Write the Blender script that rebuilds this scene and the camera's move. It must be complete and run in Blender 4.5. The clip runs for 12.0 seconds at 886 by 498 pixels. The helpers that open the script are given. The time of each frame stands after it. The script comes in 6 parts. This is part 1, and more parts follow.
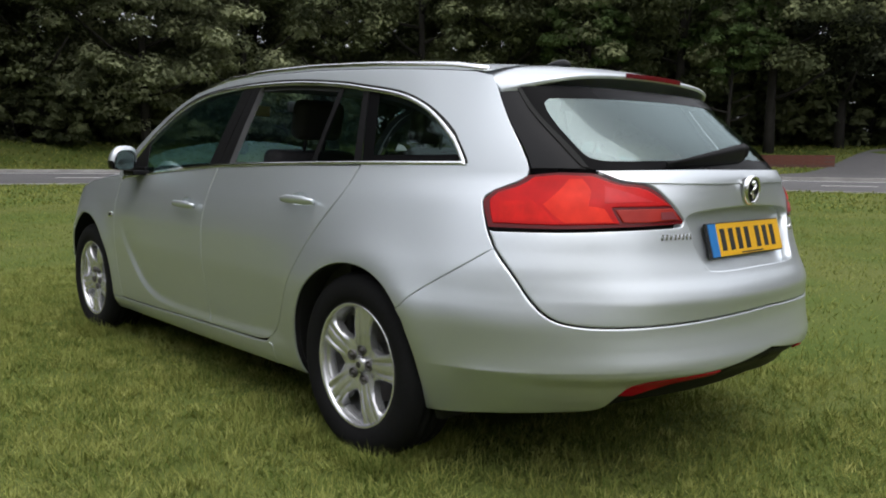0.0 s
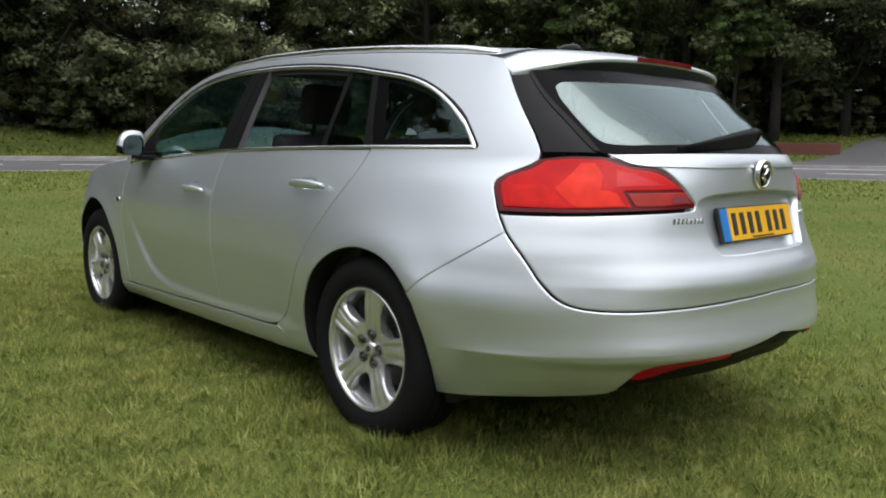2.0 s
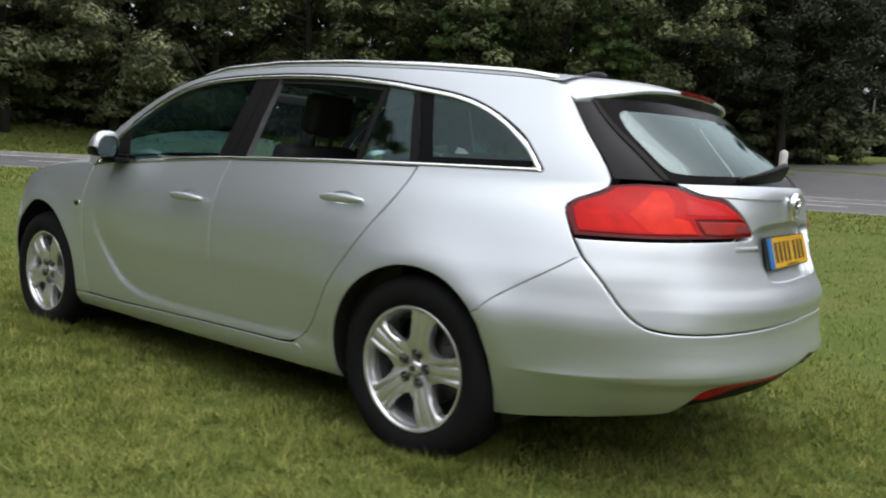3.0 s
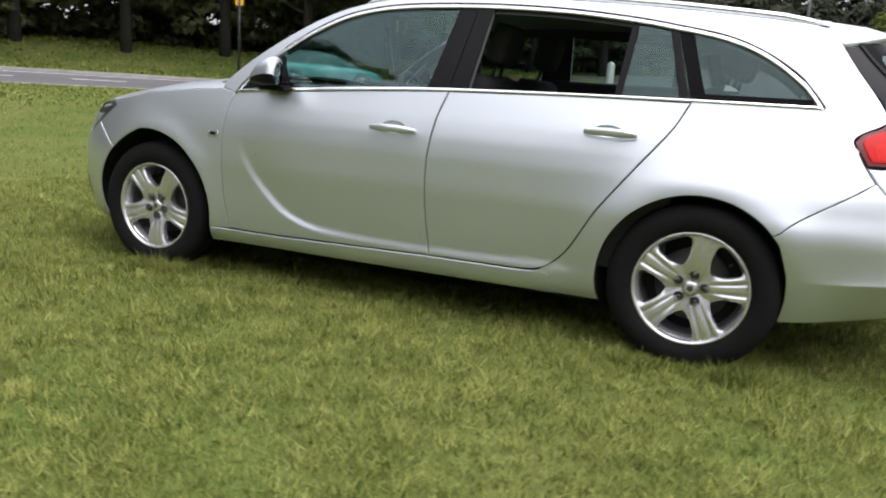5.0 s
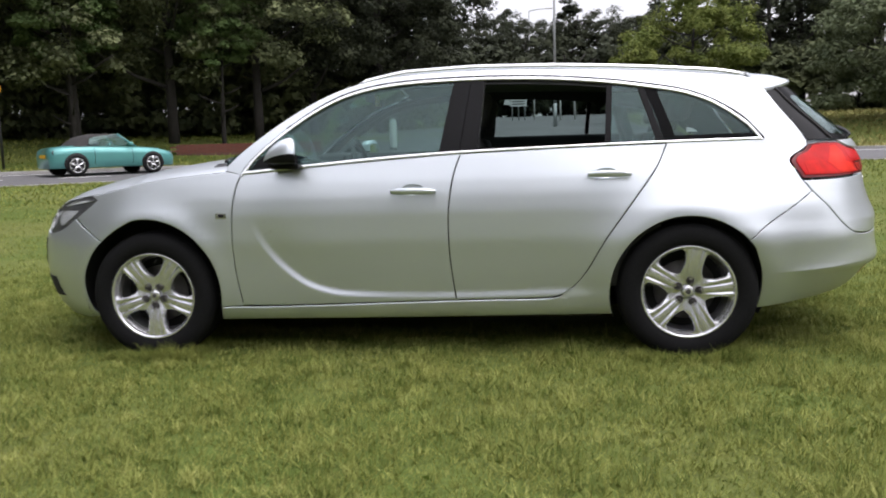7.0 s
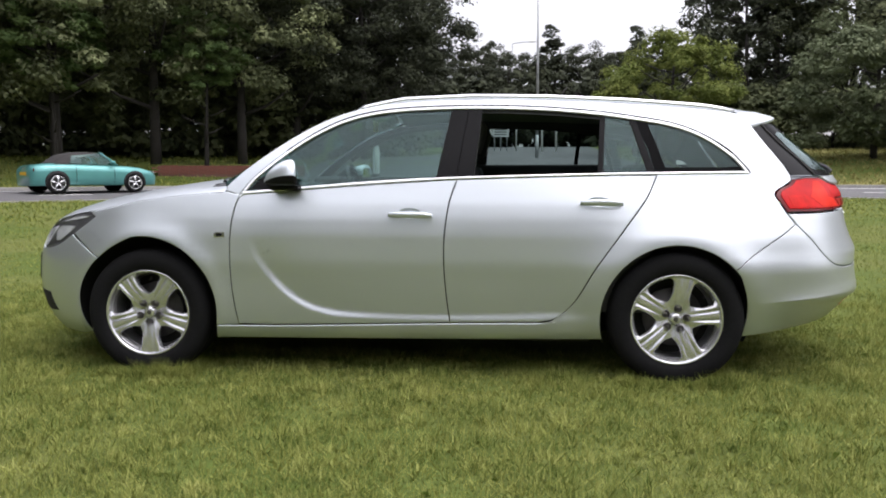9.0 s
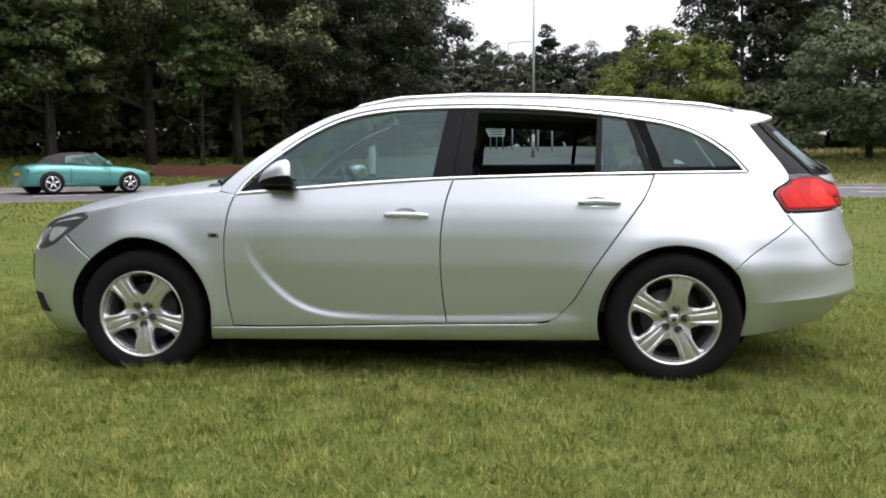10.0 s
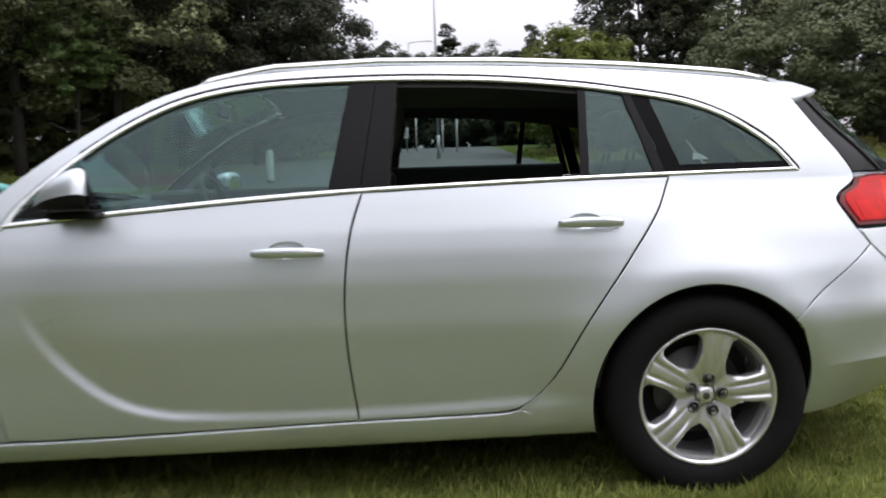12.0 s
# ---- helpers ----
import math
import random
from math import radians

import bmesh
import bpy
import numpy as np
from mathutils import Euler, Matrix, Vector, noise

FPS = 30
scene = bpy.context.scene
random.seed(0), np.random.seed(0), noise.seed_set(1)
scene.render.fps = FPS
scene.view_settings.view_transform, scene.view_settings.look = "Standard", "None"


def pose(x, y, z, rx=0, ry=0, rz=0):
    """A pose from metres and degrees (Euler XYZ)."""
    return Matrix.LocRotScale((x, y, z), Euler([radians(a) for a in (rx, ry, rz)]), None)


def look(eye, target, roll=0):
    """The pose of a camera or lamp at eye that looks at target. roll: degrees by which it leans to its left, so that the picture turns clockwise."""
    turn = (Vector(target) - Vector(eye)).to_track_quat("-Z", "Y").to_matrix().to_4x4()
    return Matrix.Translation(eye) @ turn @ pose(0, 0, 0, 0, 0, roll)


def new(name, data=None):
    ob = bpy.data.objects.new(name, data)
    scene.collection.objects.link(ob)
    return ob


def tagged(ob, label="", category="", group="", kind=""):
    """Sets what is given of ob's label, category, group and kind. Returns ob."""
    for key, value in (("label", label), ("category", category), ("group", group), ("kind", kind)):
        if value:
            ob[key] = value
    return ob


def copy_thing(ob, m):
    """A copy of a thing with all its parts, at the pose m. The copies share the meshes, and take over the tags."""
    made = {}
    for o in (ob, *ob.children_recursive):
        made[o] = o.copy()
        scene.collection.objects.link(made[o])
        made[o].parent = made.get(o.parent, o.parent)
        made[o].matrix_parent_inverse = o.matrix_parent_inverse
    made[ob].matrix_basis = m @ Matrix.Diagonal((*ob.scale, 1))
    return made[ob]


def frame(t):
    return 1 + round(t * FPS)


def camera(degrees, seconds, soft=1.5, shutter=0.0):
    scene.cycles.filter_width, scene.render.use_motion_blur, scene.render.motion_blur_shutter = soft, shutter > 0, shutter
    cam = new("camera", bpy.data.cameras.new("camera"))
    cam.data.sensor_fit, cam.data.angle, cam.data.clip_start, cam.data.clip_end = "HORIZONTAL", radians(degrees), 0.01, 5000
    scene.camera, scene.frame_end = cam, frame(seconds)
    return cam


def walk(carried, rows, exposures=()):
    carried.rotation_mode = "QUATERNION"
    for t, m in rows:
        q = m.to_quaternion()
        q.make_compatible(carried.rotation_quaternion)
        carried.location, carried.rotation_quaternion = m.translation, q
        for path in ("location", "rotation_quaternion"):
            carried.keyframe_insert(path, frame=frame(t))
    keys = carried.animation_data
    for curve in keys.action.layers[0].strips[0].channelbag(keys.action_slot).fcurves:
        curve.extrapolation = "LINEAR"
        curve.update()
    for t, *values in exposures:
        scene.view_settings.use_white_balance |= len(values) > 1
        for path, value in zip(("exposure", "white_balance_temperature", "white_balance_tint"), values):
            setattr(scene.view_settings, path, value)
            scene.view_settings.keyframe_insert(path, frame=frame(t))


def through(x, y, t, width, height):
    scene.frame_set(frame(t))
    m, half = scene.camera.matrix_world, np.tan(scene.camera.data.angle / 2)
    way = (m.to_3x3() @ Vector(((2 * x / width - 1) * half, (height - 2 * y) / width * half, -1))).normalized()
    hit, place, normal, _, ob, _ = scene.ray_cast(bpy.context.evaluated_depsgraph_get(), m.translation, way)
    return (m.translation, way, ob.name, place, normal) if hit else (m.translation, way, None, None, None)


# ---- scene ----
cam = camera(59.2, 12.0, soft=1.9, shutter=0.4)
PATH = [
    (0, (-2.242, 2.518, 1.054), (-0.775, 1.177, 0.832), 0.62),
    (0.5, (-2.241, 2.517, 1.052), (-0.767, 1.183, 0.828), 0.79),
    (1, (-2.241, 2.508, 1.051), (-0.770, 1.175, 0.812), 0.86),
    (1.5, (-2.249, 2.497, 1.050), (-0.782, 1.159, 0.808), 0.89),
    (2, (-2.227, 2.537, 1.041), (-0.757, 1.204, 0.788), 0.70),
    (2.5, (-2.095, 2.724, 1.071), (-0.784, 1.231, 0.844), 2.85),
    (3, (-1.736, 2.984, 1.052), (-0.519, 1.412, 0.836), 3.3),
    (3.5, (-1.427, 3.325, 1.056), (-0.319, 1.675, 0.828), 6.03),
    (3.7, (-1.292, 3.470, 1.050), (-0.258, 1.779, 0.788), 6.75),
    (5.5, (0.085, 4.192, 1.053), (0.683, 2.329, 0.637), 1.11),
    (6, (0.316, 4.391, 1.046), (0.652, 2.439, 0.773), -1.04),
    (6.5, (0.467, 4.589, 1.084), (0.682, 2.613, 0.856), -2.15),
    (7, (0.743, 4.727, 1.053), (0.975, 2.757, 0.794), -1.69),
    (7.5, (0.777, 4.833, 1.054), (1.032, 2.859, 0.867), -0.38),
    (9.5, (0.825, 4.800, 1.039), (0.990, 2.816, 0.850), -0.17),
    (10, (0.822, 4.784, 1.041), (0.989, 2.800, 0.852), -0.23),
    (10.5, (0.823, 4.735, 1.025), (1.027, 2.755, 0.837), -0.66),
    (11, (0.917, 4.367, 1.033), (1.032, 2.384, 0.795), -0.40),
    (11.5, (0.940, 3.921, 1.054), (0.992, 1.932, 0.850), -1.30),
    (12, (0.937, 3.341, 1.064), (0.865, 1.351, 0.877), -1.79),
]
walk(cam, [(t, look(eye, target, roll)) for t, eye, target, roll in PATH], exposures=[(0.0, -0.03, 6280, 12), (1.0, 0.0, 6280, 12), (2.0, 0.12, 6280, 12), (2.6, 0.12, 6280, 12), (3.0, 0.1, 6280, 12), (3.7, 0.2, 6280, 13), (5.5, 0.62, 6280, 17), (6.0, 0.5, 6280, 17), (6.5, 0.42, 6280, 17), (7.5, 0.44, 6280, 17), (9.5, 0.47, 6280, 17), (10.5, 0.47, 6280, 17), (11.5, 0.47, 6280, 17), (12.0, 0.30, 6280, 17)])

# ---- world and light: a bright overcast summer day ----
world = bpy.data.worlds.new("overcast_sky")
scene.world = world
world.use_nodes = True
wn = world.node_tree.nodes
wn.clear()
sky = wn.new("ShaderNodeTexSky")
sky.sky_type, sky.sun_disc = "NISHITA", False
sky.sun_elevation, sky.sun_rotation = radians(67), radians(290)
sky.air_density, sky.dust_density, sky.ozone_density = 1.0, 9.0, 1.0
grey = wn.new("ShaderNodeHueSaturation")
grey.inputs["Saturation"].default_value = 0.50
back = wn.new("ShaderNodeBackground")
back.inputs["Strength"].default_value = 1.03
wout = wn.new("ShaderNodeOutputWorld")
world.node_tree.links.new(sky.outputs[0], grey.inputs["Color"])
even = wn.new("ShaderNodeGamma")
even.inputs["Gamma"].default_value = 0.28
world.node_tree.links.new(grey.outputs[0], even.inputs["Color"])
# an overcast sky is brighter overhead than at the horizon
where = wn.new("ShaderNodeTexCoord")
split = wn.new("ShaderNodeSeparateXYZ")
world.node_tree.links.new(where.outputs["Generated"], split.inputs[0])
dome = wn.new("ShaderNodeMapRange")
dome.inputs[1].default_value, dome.inputs[2].default_value, dome.inputs[3].default_value, dome.inputs[4].default_value = 0.0, 1.0, 0.55, 1.14
world.node_tree.links.new(split.outputs["Z"], dome.inputs[0])
shade_sky = wn.new("ShaderNodeVectorMath")
shade_sky.operation = "SCALE"
world.node_tree.links.new(even.outputs[0], shade_sky.inputs[0])
world.node_tree.links.new(dome.outputs[0], shade_sky.inputs["Scale"])
world.node_tree.links.new(shade_sky.outputs[0], back.inputs["Color"])
world.node_tree.links.new(back.outputs[0], wout.inputs["Surface"])
sun = new("sun", bpy.data.lights.new("sun", "SUN"))
sun.data.energy, sun.data.angle, sun.data.color = 0.6, radians(40), (1.0, 0.98, 0.95)
sun.matrix_world = look((-12, 4.4, 30), (0, 0, 0))


# ---- materials ----
def material(name, color, rough=0.5, metal=0.0, grain=0.0, grain_size=40.0, stain=0.0, stain_size=3.0, bump=0.0, bump_size=200.0,
             coat=0.0, second=None, islands=0.0, specular=0.5):
    """A procedural surface: base colour with fine grain and broad stains, and a fine relief."""
    m = bpy.data.materials.new(name)
    m.use_nodes = True
    n, l = m.node_tree.nodes, m.node_tree.links
    p = n["Principled BSDF"]
    p.inputs["Roughness"].default_value, p.inputs["Metallic"].default_value = rough, metal
    p.inputs["Specular IOR Level"].default_value = specular
    p.inputs["Coat Weight"].default_value, p.inputs["Coat Roughness"].default_value = coat, 0.04
    c = (*color, 1)
    p.inputs["Base Color"].default_value = c
    where = n.new("ShaderNodeTexCoord").outputs["Object"]
    shade = None

    def blend(kind, value, amount, a):
        mix = n.new("ShaderNodeMix")
        mix.data_type, mix.blend_type = "RGBA", kind
        mix.inputs[0].default_value = amount
        if a is None:
            mix.inputs[6].default_value = c
        else:
            l.new(a, mix.inputs[6])
        l.new(value, mix.inputs[7])
        return mix

    if second:
        tex = n.new("ShaderNodeTexNoise")
        tex.inputs["Scale"].default_value, tex.inputs["Detail"].default_value = stain_size, 6
        l.new(where, tex.inputs["Vector"])
        ramp = n.new("ShaderNodeMapRange")
        ramp.inputs[1].default_value, ramp.inputs[2].default_value = 0.38, 0.62
        l.new(tex.outputs["Fac"], ramp.inputs[0])
        mix = n.new("ShaderNodeMix")
        mix.data_type = "RGBA"
        mix.inputs[6].default_value, mix.inputs[7].default_value = c, (*second, 1)
        l.new(ramp.outputs[0], mix.inputs[0])
        shade = mix.outputs[2]
    elif stain:
        tex = n.new("ShaderNodeTexNoise")
        tex.inputs["Scale"].default_value, tex.inputs["Detail"].default_value = stain_size, 5
        l.new(where, tex.inputs["Vector"])
        shade = blend("OVERLAY", tex.outputs["Fac"], stain, shade).outputs[2]
    if grain:
        tex = n.new("ShaderNodeTexNoise")
        tex.inputs["Scale"].default_value, tex.inputs["Detail"].default_value = grain_size, 3
        l.new(where, tex.inputs["Vector"])
        shade = blend("OVERLAY", tex.outputs["Fac"], grain, shade).outputs[2]
    if islands:
        geo = n.new("ShaderNodeNewGeometry")
        ramp = n.new("ShaderNodeMapRange")
        ramp.inputs[3].default_value, ramp.inputs[4].default_value = 1 - islands, 1 + islands
        l.new(geo.outputs["Random Per Island"], ramp.inputs[0])
        hsv = n.new("ShaderNodeHueSaturation")
        hsv.inputs["Color"].default_value = c
        l.new(ramp.outputs[0], hsv.inputs["Value"])
        if shade is not None:
            l.new(shade, hsv.inputs["Color"])
        shade = hsv.outputs[0]
    if shade is not None:
        l.new(shade, p.inputs["Base Color"])
    if bump:
        tex = n.new("ShaderNodeTexNoise")
        tex.inputs["Scale"].default_value, tex.inputs["Detail"].default_value = bump_size, 4
        l.new(where, tex.inputs["Vector"])
        b = n.new("ShaderNodeBump")
        b.inputs["Strength"].default_value, b.inputs["Distance"].default_value = bump, 0.01
        l.new(tex.outputs["Fac"], b.inputs["Height"])
        l.new(b.outputs[0], p.inputs["Normal"])
    return m


def glass(name, tint, gloss=0.02, ior=1.6, shine_tint=(.62, .84, .80)):
    """A thin pane: tinted see-through with a mirror gloss that grows at grazing angles."""
    m = bpy.data.materials.new(name)
    m.use_nodes = True
    n, l = m.node_tree.nodes, m.node_tree.links
    n.remove(n["Principled BSDF"])
    clear, shine, mix, edge, fifth, span = (n.new(k) for k in ("ShaderNodeBsdfTransparent", "ShaderNodeBsdfGlossy", "ShaderNodeMixShader", "ShaderNodeLayerWeight", "ShaderNodeMath", "ShaderNodeMapRange"))
    clear.inputs[0].default_value = (*tint, 1)
    shine.inputs["Roughness"].default_value = gloss
    shine.inputs[0].default_value = (*shine_tint, 1)
    edge.inputs["Blend"].default_value = 0.5
    fifth.operation = "POWER"
    fifth.inputs[1].default_value = 4.5
    span.inputs[3].default_value, span.inputs[4].default_value = ((ior - 1) / (ior + 1)) ** 2, 1.0
    l.new(edge.outputs["Facing"], fifth.inputs[0])
    l.new(fifth.outputs[0], span.inputs[0])
    l.new(span.outputs[0], mix.inputs[0])
    l.new(clear.outputs[0], mix.inputs[1])
    l.new(shine.outputs[0], mix.inputs[2])
    l.new(mix.outputs[0], n["Material Output"].inputs["Surface"])
    return m


def leafy(name, color, other, through=0.25, spread=0.35, clump=0.9):
    """Leaves and blades: colour that varies from piece to piece, a little light shining through."""
    m = bpy.data.materials.new(name)
    m.use_nodes = True
    n, l = m.node_tree.nodes, m.node_tree.links
    p = n["Principled BSDF"]
    p.inputs["Roughness"].default_value = 0.75
    p.inputs["Specular IOR Level"].default_value = 0.15
    geo = n.new("ShaderNodeNewGeometry")
    tex = n.new("ShaderNodeTexNoise")
    tex.inputs["Scale"].default_value, tex.inputs["Detail"].default_value = clump, 3
    where = n.new("ShaderNodeTexCoord")
    l.new(where.outputs["Object"], tex.inputs["Vector"])
    add = n.new("ShaderNodeMath")
    add.operation = "MULTIPLY_ADD"
    add.inputs[1].default_value = spread
    l.new(geo.outputs["Random Per Island"], add.inputs[0])
    ramp = n.new("ShaderNodeMapRange")
    ramp.inputs[1].default_value, ramp.inputs[2].default_value = 0.35, 0.7
    ramp.inputs[4].default_value = 1 - spread
    l.new(tex.outputs["Fac"], ramp.inputs[0])
    l.new(ramp.outputs[0], add.inputs[2])
    mix = n.new("ShaderNodeMix")
    mix.data_type = "RGBA"
    mix.inputs[6].default_value, mix.inputs[7].default_value = (*color, 1), (*other, 1)
    l.new(add.outputs[0], mix.inputs[0])
    l.new(mix.outputs[2], p.inputs["Base Color"])
    thin = n.new("ShaderNodeBsdfTranslucent")
    l.new(mix.outputs[2], thin.inputs[0])
    both = n.new("ShaderNodeMixShader")
    both.inputs[0].default_value = through
    l.new(p.outputs[0], both.inputs[1])
    l.new(thin.outputs[0], both.inputs[2])
    l.new(both.outputs[0], n["Material Output"].inputs["Surface"])
    return m


PAINT = material("silver_metallic_paint", (0.625, 0.665, 0.695), rough=0.40, metal=0.77, grain=0.16, grain_size=900, stain=0.04, stain_size=2.5, coat=0.55)
BLACK_TRIM = material("black_plastic_trim", (0.0095, 0.0093, 0.010), rough=0.45, specular=0.09, grain=0.3, grain_size=60, bump=0.08)
GLOSS_BLACK = material("dark_gloss_trim", (0.008, 0.008, 0.009), rough=0.30, stain=0.3, stain_size=8, specular=0.22)
MATT_BLACK = material("matt_black_liner", (0.012, 0.012, 0.012), rough=0.85, stain=0.4, stain_size=9, bump=0.2)
CHROME = material("bright_trim", (0.82, 0.83, 0.84), rough=0.16, metal=1.0, stain=0.06, stain_size=6)
RUBBER = material("tyre_rubber", (0.0075, 0.0075, 0.008), rough=0.85, specular=0.18, grain=0.4, grain_size=90, stain=0.3, stain_size=7, bump=0.1, bump_size=300)
ALLOY = material("alloy_wheel_silver", (0.70, 0.705, 0.715), rough=0.24, metal=0.75, stain=0.12, stain_size=12, coat=0.3)
# darker than the alloy: the shade behind the spokes is in the colour
BARREL = material("rim_barrel_shaded", (0.20, 0.20, 0.205), rough=0.5, metal=0.6, stain=0.5, stain_size=10)
STEEL = material("brake_steel", (0.10, 0.095, 0.092), rough=0.5, metal=0.8, stain=0.4, stain_size=14)
# this grey stands in for sky reflected on gloss black
CHANNEL = material("channel_sky_reflection", (0.13, 0.13, 0.135), rough=0.35, stain=0.3, stain_size=12)
FABRIC = material("dark_seat_cloth", (0.045, 0.045, 0.048), rough=0.9, grain=0.4, grain_size=300, bump=0.3, bump_size=400)
CABIN = material("cabin_plastic", (0.038, 0.038, 0.040), rough=0.6, stain=0.3, stain_size=12)
SIDE_GLASS = glass("side_glass", (0.49, 0.63, 0.61), ior=1.68, shine_tint=(.62, .84, .81))
DARK_GLASS = glass("privacy_glass", (0.46, 0.53, 0.53), ior=1.6)
REAR_GLASS = glass("rear_glass", (0.46, 0.53, 0.53), ior=2.2, shine_tint=(.66, .80, .79))
RED_LENS = material("red_lamp_lens", (0.50, 0.006, 0.006), rough=0.3, stain=0.5, stain_size=13, specular=0.12, coat=0.06)
RED_DEEP = material("deep_red_lens", (0.11, 0.002, 0.004), rough=0.24, stain=0.3, stain_size=9, specular=0.2, coat=0.15)
ORANGE_LENS = material("amber_red_lens", (0.34, 0.022, 0.014), rough=0.25, stain=0.4, stain_size=14, specular=0.25)
REFLECTOR = material("red_reflector", (0.42, 0.004, 0.016), rough=0.3, stain=0.2, stain_size=14, specular=0.12)
YELLOW_PLATE = material("yellow_plate", (0.80, 0.44, 0.02), rough=0.35, grain=0.08, grain_size=120, coat=0.3)
BLUE_BAND = material("blue_plate_band", (0.03, 0.20, 0.55), rough=0.35, coat=0.3, stain=0.1)
INK = material("plate_black", (0.02, 0.02, 0.02), rough=0.5, stain=0.2)
LAMP_DARK = material("lamp_housing", (0.11, 0.11, 0.115), rough=0.3, metal=0.4, stain=0.4, stain_size=20)
LAMP_BOWL = material("lamp_bowl", (0.72, 0.73, 0.74), rough=0.22, metal=0.35, stain=0.4, stain_size=25)
LAMP_CLEAR = glass("lamp_cover", (0.94, 0.95, 0.95), ior=1.45, shine_tint=(.9, .92, .93))
FRIT = material("screen_border_black", (0.006, 0.006, 0.0065), rough=0.22, stain=0.2, stain_size=10, specular=0.03)
RED_BRIGHT = material("bright_red_facet", (0.68, 0.026, 0.010), rough=0.35, stain=0.7, stain_size=18, specular=0.12, coat=0.05)
RED_WARM = material("warm_red_facet", (0.56, 0.010, 0.006), rough=0.35, stain=0.7, stain_size=22, specular=0.12, coat=0.05)
RED_PINK = material("pinkish_red_facet", (0.54, 0.014, 0.018), rough=0.3, stain=0.5, stain_size=14, specular=0.2, coat=0.08)
REVERSE_LENS = material("smoky_pink_lens", (0.20, 0.035, 0.040), rough=0.25, stain=0.3, stain_size=20, specular=0.4, coat=0.3)
WHITE_CARD = material("white_paper", (0.78, 0.78, 0.75), rough=0.8, stain=0.1)
CREAM = material("cream_tag", (0.75, 0.68, 0.42), rough=0.8, stain=0.1)


# ---- mesh tools ----
def link(name, verts, faces, mat, parent=None, label="", smooth=True, normals=None):
    """One mesh object from vertices and faces."""
    me = bpy.data.meshes.new(name)
    me.from_pydata([tuple(v) for v in verts], [], [tuple(f) for f in faces])
    me.materials.append(mat)
    if smooth:
        me.shade_smooth()
    me.update()
    if normals is not None:
        me.normals_split_custom_set_from_vertices([tuple(n) for n in normals])
    ob = new(name, me)
    ob.parent = parent
    if label:
        ob["label"] = label
    return ob


def part(name, bm, mat, parent=None, label="", smooth=False):
    """Links a bmesh as one mesh object under a thing or a part."""
    me = bpy.data.meshes.new(name)
    bm.to_mesh(me)
    bm.free()
    me.materials.append(mat)
    if smooth:
        me.shade_smooth()
    ob = new(name, me)
    ob.parent = parent
    if label:
        ob["label"] = label
    return ob


def box(bm, lo, hi, bevel=0.0, segments=2):
    """A box between two corners, with rounded edges."""
    m = Matrix.LocRotScale([(a + b) / 2 for a, b in zip(lo, hi)], None, [max(abs(b - a), 1e-4) for a, b in zip(lo, hi)])
    made = bmesh.ops.create_cube(bm, size=1, matrix=m)["verts"]
    if bevel:
        edges = list({e for v in made for e in v.link_edges})
        bmesh.ops.bevel(bm, geom=edges, offset=bevel, segments=segments, profile=0.6, affect="EDGES")
    return bm


def lathe(profile, count=48, axis="y"):
    """Vertices and faces of a profile of (radius, offset) turned round the axis."""
    prof = np.array(profile, float)
    a = np.linspace(0, 2 * math.pi, count, endpoint=False)
    r, h = prof[:, 0][None], prof[:, 1][None]
    c, s = np.cos(a)[:, None] * r, np.sin(a)[:, None] * r
    hh = np.broadcast_to(h, c.shape)
    v = np.stack([c, hh, s] if axis == "y" else [c, s, hh], -1).reshape(-1, 3)
    k = len(prof)
    f = [(i * k + j, i * k + j + 1, ((i + 1) % count) * k + j + 1, ((i + 1) % count) * k + j) for i in range(count) for j in range(k - 1)]
    return v, f


def tube(points, radius, sides=8, taper=None):
    """Vertices and faces of a round bar along points."""
    pts = np.array(points, float)
    rad = np.full(len(pts), radius) if taper is None else np.linspace(radius, taper, len(pts))
    v, f = [], []
    t = np.gradient(pts, axis=0)
    t /= np.linalg.norm(t, axis=1, keepdims=True)
    up = np.array([0.0, 0, 1]) if abs(t[0, 2]) < 0.9 else np.array([1.0, 0, 0])
    for p, d, r in zip(pts, t, rad):
        a = np.cross(d, up)
        a /= np.linalg.norm(a)
        b = np.cross(d, a)
        for k in range(sides):
            w = 2 * math.pi * k / sides
            v.append(p + r * (math.cos(w) * a + math.sin(w) * b))
    for i in range(len(pts) - 1):
        for k in range(sides):
            f.append((i * sides + k, i * sides + (k + 1) % sides, (i + 1) * sides + (k + 1) % sides, (i + 1) * sides + k))
    f.append(tuple(range(sides))[::-1])
    f.append(tuple((len(pts) - 1) * sides + k for k in range(sides)))
    return v, f


def curve(points, step_size=0.018):
    """Points along a smooth curve through the given ones."""
    p = np.array(points, float)
    if len(p) < 3:
        n = max(2, int(np.linalg.norm(p[1] - p[0]) / step_size) + 1)
        return [tuple(q) for q in np.linspace(p[0], p[1], n)]
    q = np.vstack([2 * p[0] - p[1], p, 2 * p[-1] - p[-2]])
    out = []
    for i in range(1, len(q) - 2):
        a, b, c, d = q[i - 1 : i + 3]
        n = max(1, int(np.linalg.norm(c - b) / step_size))
        for k in range(n):
            t = k / n
            out.append(tuple(0.5 * (2 * b + (c - a) * t + (2 * a - 5 * b + 4 * c - d) * t * t + (3 * b - a - 3 * c + d) * t**3)))
    out.append(tuple(p[-1]))
    return out


